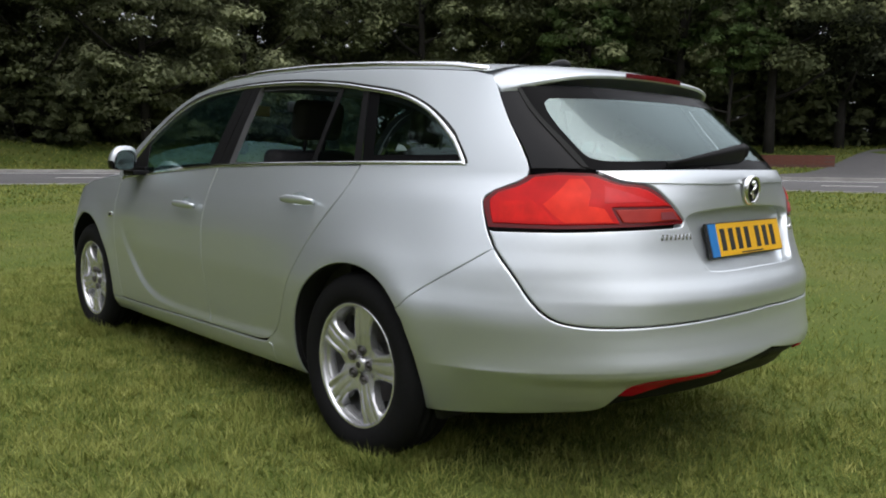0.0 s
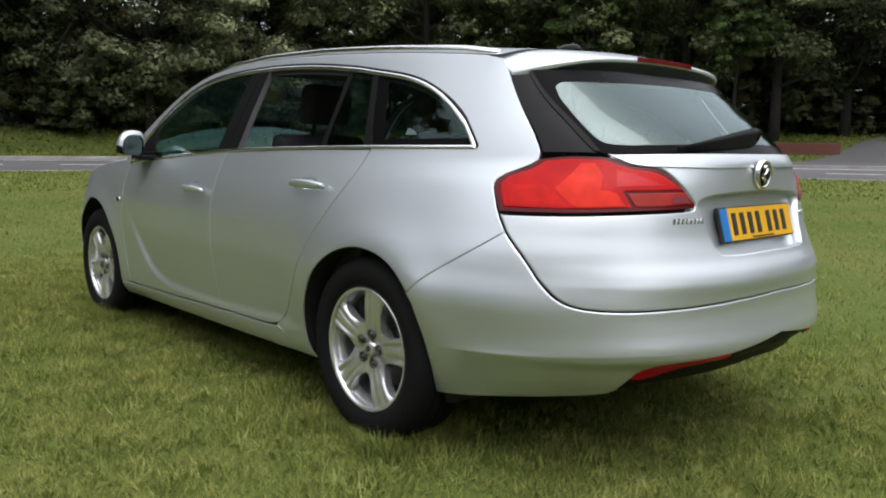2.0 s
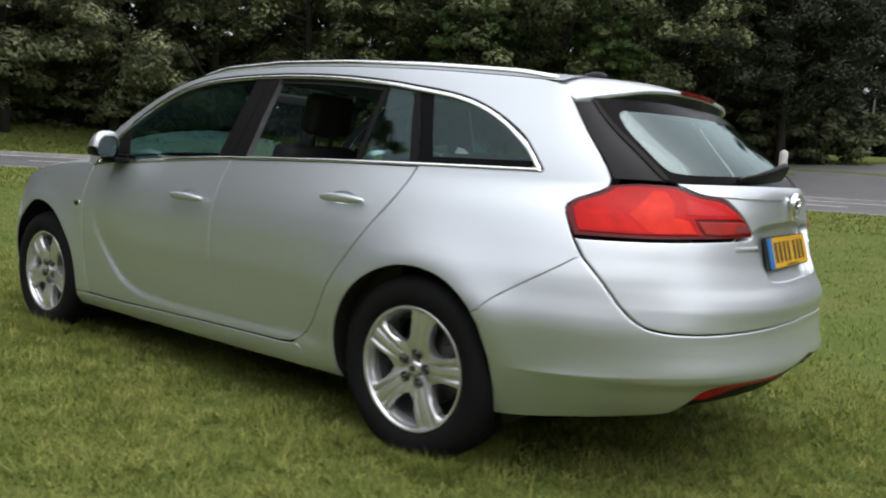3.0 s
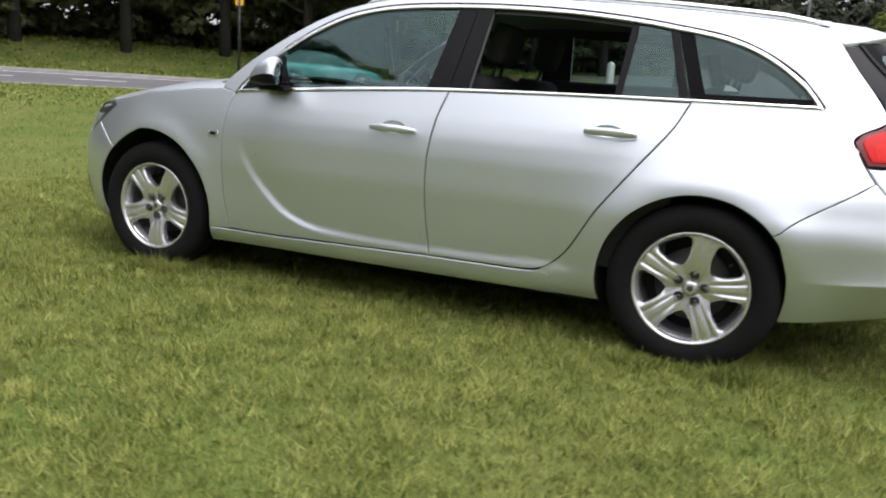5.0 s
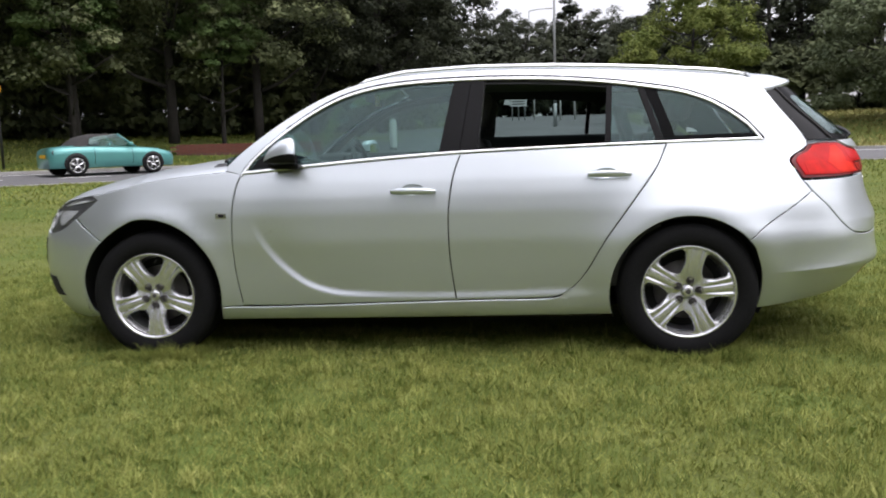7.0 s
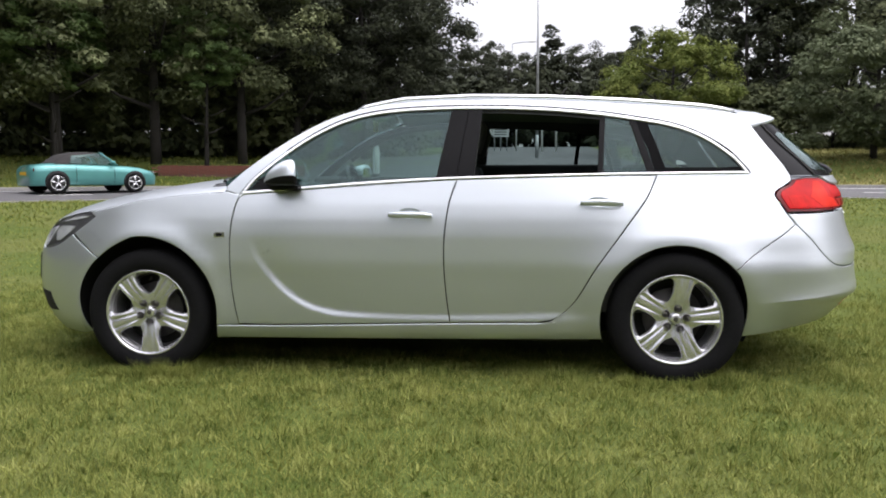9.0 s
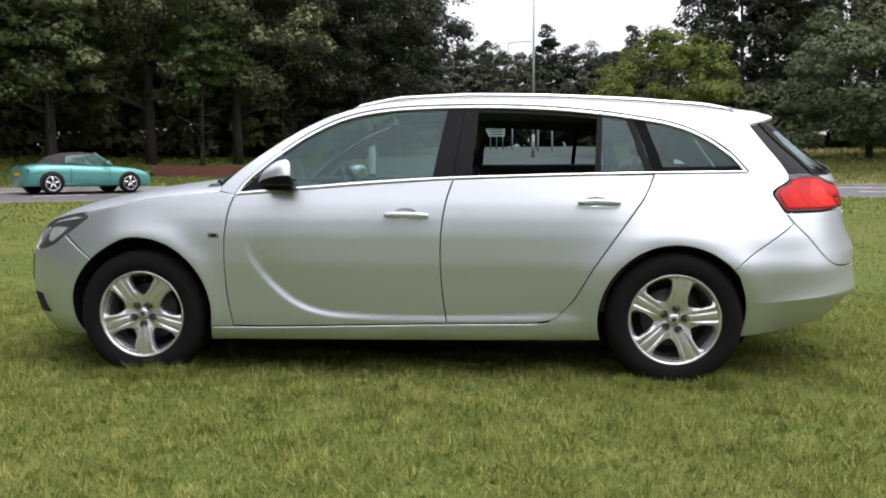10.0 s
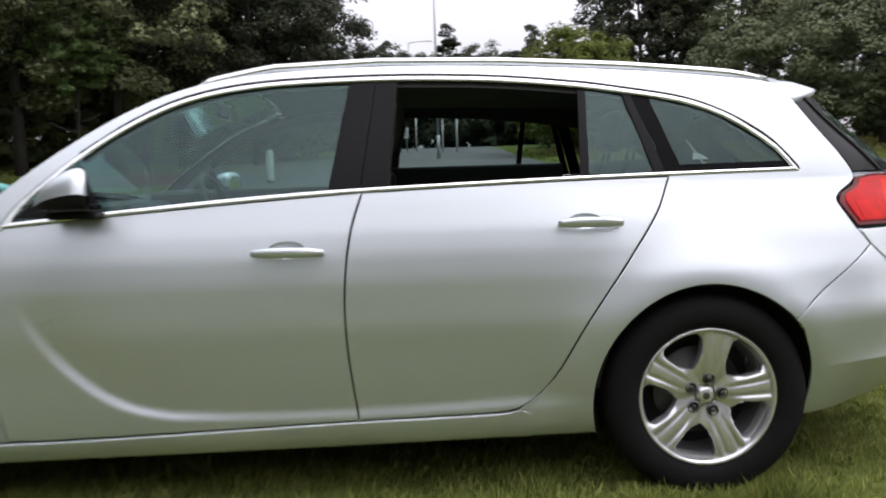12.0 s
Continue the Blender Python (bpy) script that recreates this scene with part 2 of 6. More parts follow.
def outline(*runs):
    """A closed outline out of runs of points that follow each other; each run is a smooth curve of its own."""
    pts = []
    for run in runs:
        for q in curve(run):
            if not pts or math.hypot(q[0] - pts[-1][0], q[1] - pts[-1][1]) > 2e-3:
                pts.append(q)
    if math.hypot(pts[0][0] - pts[-1][0], pts[0][1] - pts[-1][1]) < 2e-3:
        pts.pop()
    return pts


def area2(p):
    p = np.array(p)
    q = np.roll(p, -1, 0)
    return float((p[:, 0] * q[:, 1] - q[:, 0] * p[:, 1]).sum())


def inset(poly, gap, keep):
    """The outline drawn in by a gap; points on a line to keep stay on it."""
    p = np.array(poly, float)
    if area2(p) < 0:
        p = p[::-1].copy()
    d = np.roll(p, -1, 0) - np.roll(p, 1, 0)
    n = np.stack([-d[:, 1], d[:, 0]], 1)
    n /= np.maximum(np.linalg.norm(n, axis=1, keepdims=True), 1e-9)
    q = p + gap * n
    hold = np.array([keep(a) for a in p])
    q[hold, 0] = p[hold, 0]
    return q, -n, hold


def inside(p, poly):
    x, z = p[:, 0], p[:, 1]
    a, b = poly, np.roll(poly, -1, 0)
    hit = np.zeros(len(p), bool)
    for (ax, az), (bx, bz) in zip(a, b):
        cross = (az > z) != (bz > z)
        with np.errstate(divide="ignore", invalid="ignore"):
            hit ^= cross & (x < (bx - ax) * (z - az) / (bz - az + 1e-12) + ax)
    return hit


def fill(poly, size, holes=(), fine=None):
    """Triangles over a flat outline with holes, with points inside at the given spacing."""
    from_lo, to_hi = poly.min(0), poly.max(0)
    gx, gz = np.meshgrid(np.arange(from_lo[0], to_hi[0], size), np.arange(from_lo[1], to_hi[1], size))
    g = np.stack([gx.ravel() + 0.3 * size, gz.ravel() + 0.37 * size], 1)
    g = g[inside(g, poly)]
    for hole in holes:
        g = g[~inside(g, hole)]
    rims = np.vstack([poly, *holes])
    if fine is not None:
        fine = fine[inside(fine, poly)]
        for hole in holes:
            fine = fine[~inside(fine, hole)]
    if fine is not None and len(fine):
        clear = np.min(np.hypot(fine[:, None, 0] - rims[None, :, 0], fine[:, None, 1] - rims[None, :, 1]), axis=1)
        fine = fine[clear > .004]
        off_lines = np.array([np.min(np.hypot(fine[:, 0] - a, fine[:, 1] - b)) for a, b in g])
        g = np.vstack([g[off_lines > .6 * size], fine])
        near = np.min(np.hypot(g[:, None, 0] - rims[None, :, 0], g[:, None, 1] - rims[None, :, 1]), axis=1)
        g = g[near > .004]
    elif len(g):
        near = np.min(np.hypot(g[:, None, 0] - rims[None, :, 0], g[:, None, 1] - rims[None, :, 1]), axis=1)
        g = g[near > 0.45 * size]
    pts = [Vector(q) for q in rims] + [Vector(q) for q in g]
    edges, k0 = [], 0
    for loop in (poly, *holes):
        k = len(loop)
        edges += [(k0 + i, k0 + (i + 1) % k) for i in range(k)]
        k0 += k
    from_cdt = delaunay_2d_cdt(pts, edges, [], 0, 1e-5, False)
    v, f = np.array([tuple(q) for q in from_cdt[0]]), [tuple(t) for t in from_cdt[2]]
    mids = np.array([v[list(t)].mean(0) for t in f])
    within = inside(mids, poly)
    for hole in holes:
        within &= ~inside(mids, hole)
    return v, [t for t, ok in zip(f, within) if ok]


from mathutils.geometry import delaunay_2d_cdt
# ---- body surface ----
Z_W = [.15, .19, .25, .33, .50, .62, .72, .80, .88, .95, 1.016, 1.10, 1.20, 1.30, 1.385, 1.45]
Y_W = [.80, .855, .890, .902, .915, .925, .925, .918, .902, .882, .862, .832, .790, .745, .707, .672]
Z_T = [.15, .25, .40, .55, .68, .80, .93, 1.02, 1.1]
F_T = [.50, .42, .25, .15, .35, .60, .80, 1.0, 1.0]
Z_R = [.15, .25, .33, .39, .425, .45, .50, .56, .60, .64, .66, .72, .80, .88, .96, 1.0, 1.04, 1.10, 1.20, 1.30, 1.36, 1.45]
X_R = [-.78, -.92, -1.012, -1.058, -1.104, -1.106, -1.095, -1.086, -1.0885, -1.0945, -1.089, -1.054, -1.021, -1.007, -1.000, -.995, -.967, -.912, -.785, -.655, -.58, -.46]
Z_F = [.15, .22, .32, .45, .58, .70, .80, .90, 1.0]
X_F = [3.50, 3.58, 3.635, 3.665, 3.66, 3.62, 3.54, 3.38, 3.15]
XS, XN, NE = -.30, 2.80, 3.0
BLADE = np.array([(2.185, .735), (2.14, .62), (2.05, .495), (1.93, .39), (1.80, .335), (1.62, .312), (1.15, .305), (.62, .318), (.15, .335)])
BLADE = np.array(curve(BLADE, .045))
BLADE_RUN = np.concatenate([[0], np.cumsum(np.hypot(*np.diff(BLADE, axis=0).T))])


def pchip(x, xs, ys):
    """Smooth monotone curve through the points."""
    xs, ys = np.asarray(xs, float), np.asarray(ys, float)
    h, d = np.diff(xs), np.diff(ys) / np.diff(xs)
    m = np.zeros(len(xs))
    m[0], m[-1] = d[0], d[-1]
    ok = d[:-1] * d[1:] > 0
    w1, w2 = 2 * h[1:] + h[:-1], h[1:] + 2 * h[:-1]
    with np.errstate(divide="ignore", invalid="ignore"):
        m[1:-1] = np.where(ok, (w1 + w2) / (w1 / d[:-1] + w2 / d[1:]), 0)
    x = np.clip(x, xs[0], xs[-1])
    i = np.clip(np.searchsorted(xs, x) - 1, 0, len(xs) - 2)
    t = (x - xs[i]) / h[i]
    return (2 * t**3 - 3 * t**2 + 1) * ys[i] + (t**3 - 2 * t**2 + t) * h[i] * m[i] + (3 * t**2 - 2 * t**3) * ys[i + 1] + (t**3 - t**2) * h[i] * m[i + 1]


def step(a, b, x):
    t = np.clip((x - a) / (b - a), 0, 1)
    return t * t * (3 - 2 * t)


_phi = np.linspace(0, math.pi / 2, 400)
_px, _py = .7 * np.sin(_phi) ** (2 / NE), .75 * np.cos(_phi) ** (2 / NE)
_arc = np.concatenate([[0], np.cumsum(np.hypot(np.diff(_px), np.diff(_py)))])
ARC = float(_arc[-1])


def crease_z(x):
    """Height of the crease along the rear bumper."""
    return .412 + .030 * step(-.35, -1.0, x)


def base(x, z):
    """Half width of the body's side at x along the car and height z."""
    y = pchip(z, Z_W, Y_W) - .07 * np.maximum(0, 1 - x) ** 2 * pchip(z, Z_T, F_T)
    y = y - .03 * np.maximum(0, x - 1.9) ** 2 * step(.45, .9, z)
    for cx, cz, rise, wide in ((0.0, .32, .010, .085), (2.745, .335, .014, .070)):
        r = np.hypot(x - cx, z - cz)
        y = y + rise * np.exp(-(((r - .390) / wide) ** 2)) * step(.10, .30, z)
    r = np.hypot(x, z - .32)
    y = y + .014 * np.exp(-((np.maximum(r - .37, 0) / .15) ** 2)) * step(.20, .50, z) * step(1.0, .80, z)
    zc = crease_z(x)
    y = y + np.where(z > zc, .022 * np.exp(-(z - zc) / .045), .022 - .26 * (zc - z)) * step(-.34, -.62, x)
    d, along = np.full(np.shape(x), 9.0), np.zeros(np.shape(x))
    for k, (a, b) in enumerate(zip(BLADE[:-1], BLADE[1:])):
        e = b - a
        t = np.clip(((x - a[0]) * e[0] + (z - a[1]) * e[1]) / (e @ e), 0, 1)
        far = np.hypot(x - a[0] - t * e[0], z - a[1] - t * e[1])
        side = np.sign((x - a[0]) * e[1] - (z - a[1]) * e[0])
        near = far < np.abs(d)
        d = np.where(near, far * np.where(side == 0, 1, side), d)
        along = np.where(near, BLADE_RUN[k] + t * (BLADE_RUN[k + 1] - BLADE_RUN[k]), along)
    inner = np.where(d > -.008, step(-.008, .034, d) * np.exp(-((np.maximum(d, 0) / .13) ** 2)), 0)
    return y - .0135 * inner * step(0, .26, along) * (1 - .35 * step(.55, 1.0, along)) * step(.32, .55, x)


def S(u, z):
    """Point of the left outer skin: u runs along the car (x) and wraps round its ends to the middle line."""
    u, z = np.broadcast_arrays(np.asarray(u, float), np.asarray(z, float))
    xr, xf = pchip(z, Z_R, X_R), pchip(z, Z_F, X_F)
    pr = np.interp(np.clip(XS - u, 0, ARC), _arc, _phi)
    pf = np.interp(np.clip(u - XN, 0, ARC), _arc, _phi)
    nr = NE - .55 * (1 - step(.62, .86, z))
    x = np.where(u < XS, XS + (xr - XS) * np.sin(pr) ** (2 / nr), np.where(u > XN, XN + (xf - XN) * np.sin(pf) ** (2 / 2.3), u))
    y = base(x, z) * np.where(u < XS, np.cos(pr) ** (2 / nr), np.where(u > XN, np.cos(pf) ** (2 / 2.3), 1))
    return np.stack([x, y, z], -1)


def normal(u, z, e=2e-3):
    n = np.cross(S(u, z + e) - S(u, z - e), S(u + e, z) - S(u - e, z))
    return n / np.maximum(np.linalg.norm(n, axis=-1, keepdims=True), 1e-9)


# ---- ground, ring road, verge ----
def height(x, y):
    """Height of the ground: flat under the car, a little higher at the ring road, a bank beyond it."""
    r = np.hypot(x, y)
    return 0.4 * step(7, 18, r) + 0.28 * np.clip((r - 18.6) / 9, 0, 1) + 0.85 * step(28.5, 34, r) + 0.07 * np.maximum(0, r - 31.0) * (1 - 0.5 * step(45, 90, r))


ROAD_IN, ROAD_OUT = 18.6, 24.6
SOIL = material("lawn_soil", (0.080, 0.112, 0.024), rough=0.95, second=(0.12, 0.135, 0.038), stain_size=0.7, grain=0.6, grain_size=35, bump=0.6, bump_size=60, specular=0.1)
ASPHALT = material("worn_asphalt", (0.105, 0.103, 0.104), rough=0.9, stain=0.35, stain_size=0.4, grain=0.5, grain_size=60, bump=0.25, bump_size=150)
LINE = material("road_marking", (0.62, 0.61, 0.58), rough=0.8, stain=0.4, stain_size=5)
KERB = material("kerb_stone", (0.36, 0.35, 0.33), rough=0.85, stain=0.4, stain_size=2, grain=0.3, grain_size=60)
BRICK = material("red_brick", (0.17, 0.062, 0.044), rough=0.9, stain=0.5, stain_size=1.2, grain=0.4, grain_size=30, bump=0.3, bump_size=40)
MORTAR = material("mortar", (0.14, 0.075, 0.058), rough=0.95, grain=0.4, grain_size=50)
BARK = material("tree_bark", (0.024, 0.021, 0.018), rough=0.95, stain=0.5, stain_size=4, grain=0.5, grain_size=30, bump=0.8, bump_size=25)
GALVANISED = material("galvanised_steel", (0.36, 0.37, 0.37), rough=0.5, metal=0.6, stain=0.3, stain_size=4)
GRASS = leafy("grass_blades", (0.052, 0.094, 0.012), (0.35, 0.360, 0.100), through=0.18, spread=0.62, clump=4.5)
DRY = leafy("dry_grass", (0.17, 0.155, 0.045), (0.42, 0.38, 0.16), through=0.15, spread=0.45, clump=0.8)
TUFT = leafy("tuft_blades", (0.10, 0.145, 0.018), (0.46, 0.46, 0.155), through=0.18, spread=0.45, clump=9.0)
LEAF_DARK = leafy("dark_leaves", (0.040, 0.050, 0.025), (0.185, 0.205, 0.100), through=0.15, spread=0.22)
LEAF_MID = leafy("mid_leaves", (0.056, 0.070, 0.033), (0.310, 0.340, 0.170), through=0.2, spread=0.22)
LEAF_LIGHT = leafy("yellow_green_leaves", (0.075, 0.105, 0.020), (0.20, 0.225, 0.055), through=0.2, spread=0.22)
LEAF_PALE = leafy("pale_drooping_leaves", (0.070, 0.084, 0.045), (0.420, 0.450, 0.255), through=0.28, spread=0.25)
# leaf colour darkened to stand for trees seen against the light
LEAF_FAR = leafy("far_backlit_leaves", (0.026, 0.032, 0.020), (0.075, 0.084, 0.048), through=0.12, spread=0.22)
LEAF_FRESH = leafy("fresh_green_leaves", (0.055, 0.095, 0.030), (0.20, 0.275, 0.10), through=0.25, spread=0.22)
LEAF_GREY = leafy("grey_green_leaves", (0.070, 0.090, 0.045), (0.175, 0.20, 0.11), through=0.15, spread=0.22)


def sheet(name, radii, angles, lift, mat, label, category):
    """A ring-shaped sheet that follows the ground."""
    rr, aa = np.meshgrid(radii, angles, indexing="ij")
    x, y = rr * np.cos(aa), rr * np.sin(aa)
    v = np.stack([x, y, height(x, y) + lift], -1).reshape(-1, 3)
    k = len(angles)
    f = [(i * k + j, (i + 1) * k + j, (i + 1) * k + j + 1, i * k + j + 1) for i in range(len(radii) - 1) for j in range(k - 1)]
    return tagged(link(name, v, f, mat), label, category, kind="structure")


full = np.linspace(0, 2 * math.pi, 145)
sheet("ground", np.concatenate([[0.01], np.linspace(0.5, 60, 150), [70, 90, 130, 200, 400, 1500]]), full, 0.0, SOIL, "mown grass field rising to a bank beyond the road", "lawn")
sheet("road", np.linspace(ROAD_IN, ROAD_OUT, 10), full, 0.012, ASPHALT, "grey worn asphalt ring road round the green", "road")


def ring_bar(name, r0, r1, top, mat, label, category, a0=0.0, a1=360.0):
    """A raised strip along the ring road, with sides."""
    a = np.radians(np.arange(a0, a1 + 0.01, 1.25))
    prof = [(r0, -0.05), (r0, top), (r1, top), (r1, -0.05)]
    v = []
    for w in a:
        for r, z in prof:
            x, y = r * math.cos(w), r * math.sin(w)
            v.append((x, y, float(height(x, y)) + z))
    f = [(i * 4 + j, i * 4 + j + 1, i * 4 + j + 5, i * 4 + j + 4) for i in range(len(a) - 1) for j in range(3)]
    return tagged(link(name, v, f, mat, smooth=False), label, category, kind="structure")


ring_bar("kerb_outer", ROAD_OUT, ROAD_OUT + 0.15, 0.10, KERB, "pale concrete kerb along the outer road edge", "kerb")
ring_bar("kerb_inner", ROAD_IN - 0.15, ROAD_IN, 0.03, KERB, "low worn kerb where lawn meets road", "kerb")
ring_bar("edge_line", ROAD_OUT - 0.75, ROAD_OUT - 0.60, 0.017, LINE, "worn white edge line on the road", "road marking")
for i in range(48):
    a = 7.5 * i
    ring_bar("trim_lane_dash", 21.4, 21.52, 0.017, LINE, "worn white lane dash on the road", "road marking", a, a + 3.75)

# the road that climbs away from the ring
n_s = np.linspace(24.2, 95, 62)
v = []
for d in n_s:
    lo, hi = np.interp(d, [24, 34, 60, 95], [-8, -4.5, -5, -7]), np.interp(d, [24, 28, 34, 39, 60, 95], [13, 10.3, 9.6, 5.5, 2.8, 1.0])
    for x in np.linspace(lo, hi, 5):
        y = -d
        v.append((x, y, float(height(x, y)) + 0.02))
tagged(link("road_approach", v, [(i * 5 + j, i * 5 + j + 1, (i + 1) * 5 + j + 1, (i + 1) * 5 + j) for i in range(61) for j in range(4)], ASPHALT), "grey asphalt road climbing away from the ring", "road", kind="structure")


# ---- grass and trees ----
def fast(name, verts, faces, mat, parent=None, label=""):
    """A large mesh from arrays; faces is an array of triangles or quads."""
    me = bpy.data.meshes.new(name)
    n, k = faces.shape
    me.vertices.add(len(verts))
    me.vertices.foreach_set("co", np.ascontiguousarray(verts, dtype=np.float32).ravel())
    me.loops.add(n * k)
    me.loops.foreach_set("vertex_index", np.ascontiguousarray(faces, dtype=np.int32).ravel())
    me.polygons.add(n)
    me.polygons.foreach_set("loop_start", np.arange(0, n * k, k, dtype=np.int32))
    me.update(calc_edges=True)
    me.materials.append(mat)
    ob = new(name, me)
    ob.parent = parent
    if label:
        ob["label"] = label
    return ob


rng = np.random.default_rng(7)


def waves(x, y, seed, size):
    """A cheap smooth noise on the plane, from -1 to 1."""
    g = np.random.default_rng(seed)
    out = np.zeros_like(x)
    for _ in range(7):
        a, f, p = g.uniform(0, 2 * math.pi), g.uniform(.6, 1.6) / size, g.uniform(0, 2 * math.pi)
        out += np.sin(2 * math.pi * f * (x * math.cos(a) + y * math.sin(a)) + p)
    return out / 4


def blades(x, y, tall, wide, tri=False):
    """One bent blade at each place; tri: a plain pointed one."""
    n = len(x)
    h = tall * rng.uniform(.45, 1.25, n) * (1 + .5 * waves(x, y, 3, .55) + .55 * waves(x, y, 4, .14))
    h = np.clip(h, tall * .25, tall * 2.0)
    a, lean = rng.uniform(0, 2 * math.pi, n), rng.uniform(.2, 1.3, n)
    z = height(x, y)
    dx, dy = np.cos(a), np.sin(a)
    w = wide * rng.uniform(.6, 1.3, n)
    b = a + rng.normal(math.pi / 2, .6, n)
    wx, wy = np.cos(b) * w / 2, np.sin(b) * w / 2
    p = np.empty((n, 4, 3))
    p[:, 0] = np.stack([x - wx, y - wy, z - .004], 1)
    p[:, 1] = np.stack([x + wx, y + wy, z - .004], 1)
    p[:, 2] = np.stack([x + wx * .7 + dx * lean * h * .35, y + wy * .7 + dy * lean * h * .35, z + h * .62], 1)
    p[:, 3] = np.stack([x + dx * lean * h, y + dy * lean * h, z + h * (1 - .42 * lean)], 1)
    if tri:
        return p[:, [0, 1, 3]].reshape(-1, 3), np.arange(n)[:, None] * 3 + np.array([[0, 1, 2]])
    return p.reshape(-1, 3), np.arange(n)[:, None] * 4 + np.array([[0, 1, 2, 3]])


def scatter(count, x0, x1, y0, y1, ok):
    x, y = rng.uniform(x0, x1, count), rng.uniform(y0, y1, count)
    m = ok(x, y)
    return x[m], y[m]


def clear_of_tyres(x, y):
    hit = np.zeros(len(x), bool)
    for cx in (0.0, 2.737):
        for cy in (.795, -.795):
            hit |= (np.abs(x - cx) < .13) & (np.abs(y - cy) < .115)
    return ~hit


def nearness(x, y):
    """1 inside the close-mown patch round the car, falling to 0 at its edge."""
    d = np.minimum(np.minimum(x + 5.0, 6.2 - x), np.minimum(y + 2.6, 5.0 - y))
    return np.clip(d / 2.2, 0, 1)


near = lambda x, y: rng.uniform(0, 1, len(x)) < nearness(x, y)
under_car = lambda x, y: (np.abs(y) < .30) & (x > -.2) & (x < 2.8)
bx, by = scatter(780000, -5.0, 6.2, -2.6, 5.0, lambda x, y: near(x, y) & clear_of_tyres(x, y) & ~under_car(x, y))
v, f = blades(bx, by, .046, .0052, tri=True)
tagged(fast("grass", v, f, GRASS), "short mown lawn grass with uneven tufts", "grass", kind="stuff")
WEED = leafy("lawn_weeds", (0.10, 0.15, 0.02), (0.30, 0.33, 0.11), through=0.2, spread=0.6, clump=6)
bx, by = scatter(26000, -4.5, 5.7, -1.5, 4.6, lambda x, y: clear_of_tyres(x, y) & ~under_car(x, y) & (waves(x, y, 9, .7) > -.1))
v, f = blades(bx, by, .026, .0075)
tagged(fast("lawn_weeds", v, f, WEED), "small pale broad-leaved weeds among the lawn grass", "weeds", kind="stuff")
cx, cy = scatter(5200, -4.6, 5.8, -1.6, 4.7, lambda x, y: clear_of_tyres(x, y) & ~under_car(x, y))
bx, by = np.repeat(cx, 22) + rng.normal(0, .022, len(cx) * 22), np.repeat(cy, 22) + rng.normal(0, .022, len(cx) * 22)
keep = clear_of_tyres(bx, by)
v, f = blades(bx[keep], by[keep], .050, .0068, tri=True)
tagged(fast("grass", v, f, TUFT), "pale coarse tufts standing out of the mown lawn", "grass", kind="stuff")
bx, by = [], []
for cx in (0.0, 2.737):
    for cy in (.795, -.795):
        gx, gy = scatter(9000, cx - .27, cx + .27, cy - .22, cy + .22, lambda x, y: (np.abs(x - cx) > .20) | (np.abs(y - cy) > .118))
        bx.append(gx)
        by.append(gy)
v, f = blades(np.concatenate(bx), np.concatenate(by), .066, .0050, tri=True)
tagged(fast("grass", v, f, GRASS), "longer grass tufts pressed up round the tyres", "grass", kind="stuff")
bx, by = scatter(330000, -13, 15, -15, 9, lambda x, y: (np.hypot(x, y) < 13) & ~near(x, y) & clear_of_tyres(x, y))
v, f = blades(bx, by, .047, .010, tri=True)
tagged(fast("grass", v, f, GRASS), "short mown lawn grass further off", "grass", kind="stuff")
bx, by = scatter(190000, -19, 19, -19, 10, lambda x, y: (np.hypot(x, y) < 18.45) & (np.hypot(x, y) > 12.8))
v, f = blades(bx, by, .065, .034, tri=True)
tagged(fast("grass", v, f, GRASS), "mown lawn grass towards the road", "grass", kind="stuff")
far_ok = lambda x, y: (np.hypot(x, y) > 24.9) & (np.hypot(x, y) < 44) & ((x < np.interp(-y, [24, 34, 60, 95], [-8, -4.5, -5, -7])) | (x > np.interp(-y, [24, 28, 34, 39, 60, 95], [13, 10.3, 9.6, 5.5, 2.8, 1.0])))
bx, by = scatter(220000, -36, 44, -44, 10, far_ok)
dry = bx < -6
v, f = blades(bx[~dry], by[~dry], .12, .07, tri=True)
tagged(fast("grass", v, f, GRASS), "rough verge grass beyond the road", "grass", kind="stuff")
v, f = blades(bx[dry], by[dry], .15, .07, tri=True)
tagged(fast("grass", v, f, DRY), "rough dry yellowed grass on the bank", "grass", kind="stuff")


def leaves(centres, spread, count, size, gen, droop=0.3):
    """Leaf quads in flattened clumps round the centres."""
    c = np.repeat(centres, count, 0)
    n = len(c)
    s = np.repeat(spread, count)[:, None]
    d = gen.normal(0, 1, (n, 3))
    d /= np.maximum(np.linalg.norm(d, axis=1, keepdims=True), 1e-6)
    d *= gen.uniform(.2, 1, (n, 1)) ** .6
    p = c + d * s * [1, 1, .55]
    p[:, 2] -= droop * s[:, 0] * (d[:, 0] ** 2 + d[:, 1] ** 2)
    nrm = gen.normal(0, .38, (n, 3)) + d * [.95, .95, .7] + [0, 0, .7]
    nrm /= np.linalg.norm(nrm, axis=1, keepdims=True)
    a = np.cross(nrm, gen.normal(0, 1, (n, 3)))
    a /= np.maximum(np.linalg.norm(a, axis=1, keepdims=True), 1e-6)
    b = np.cross(nrm, a)
    l = (size * gen.uniform(.6, 1.35, n))[:, None]
    v = np.stack([p - a * l, p + a * l * .55 + b * l * .62, p + a * l * .7 - b * l * .5], 1)
    return v.reshape(-1, 3), np.arange(n)[:, None] * 3 + np.array([[0, 1, 2]])


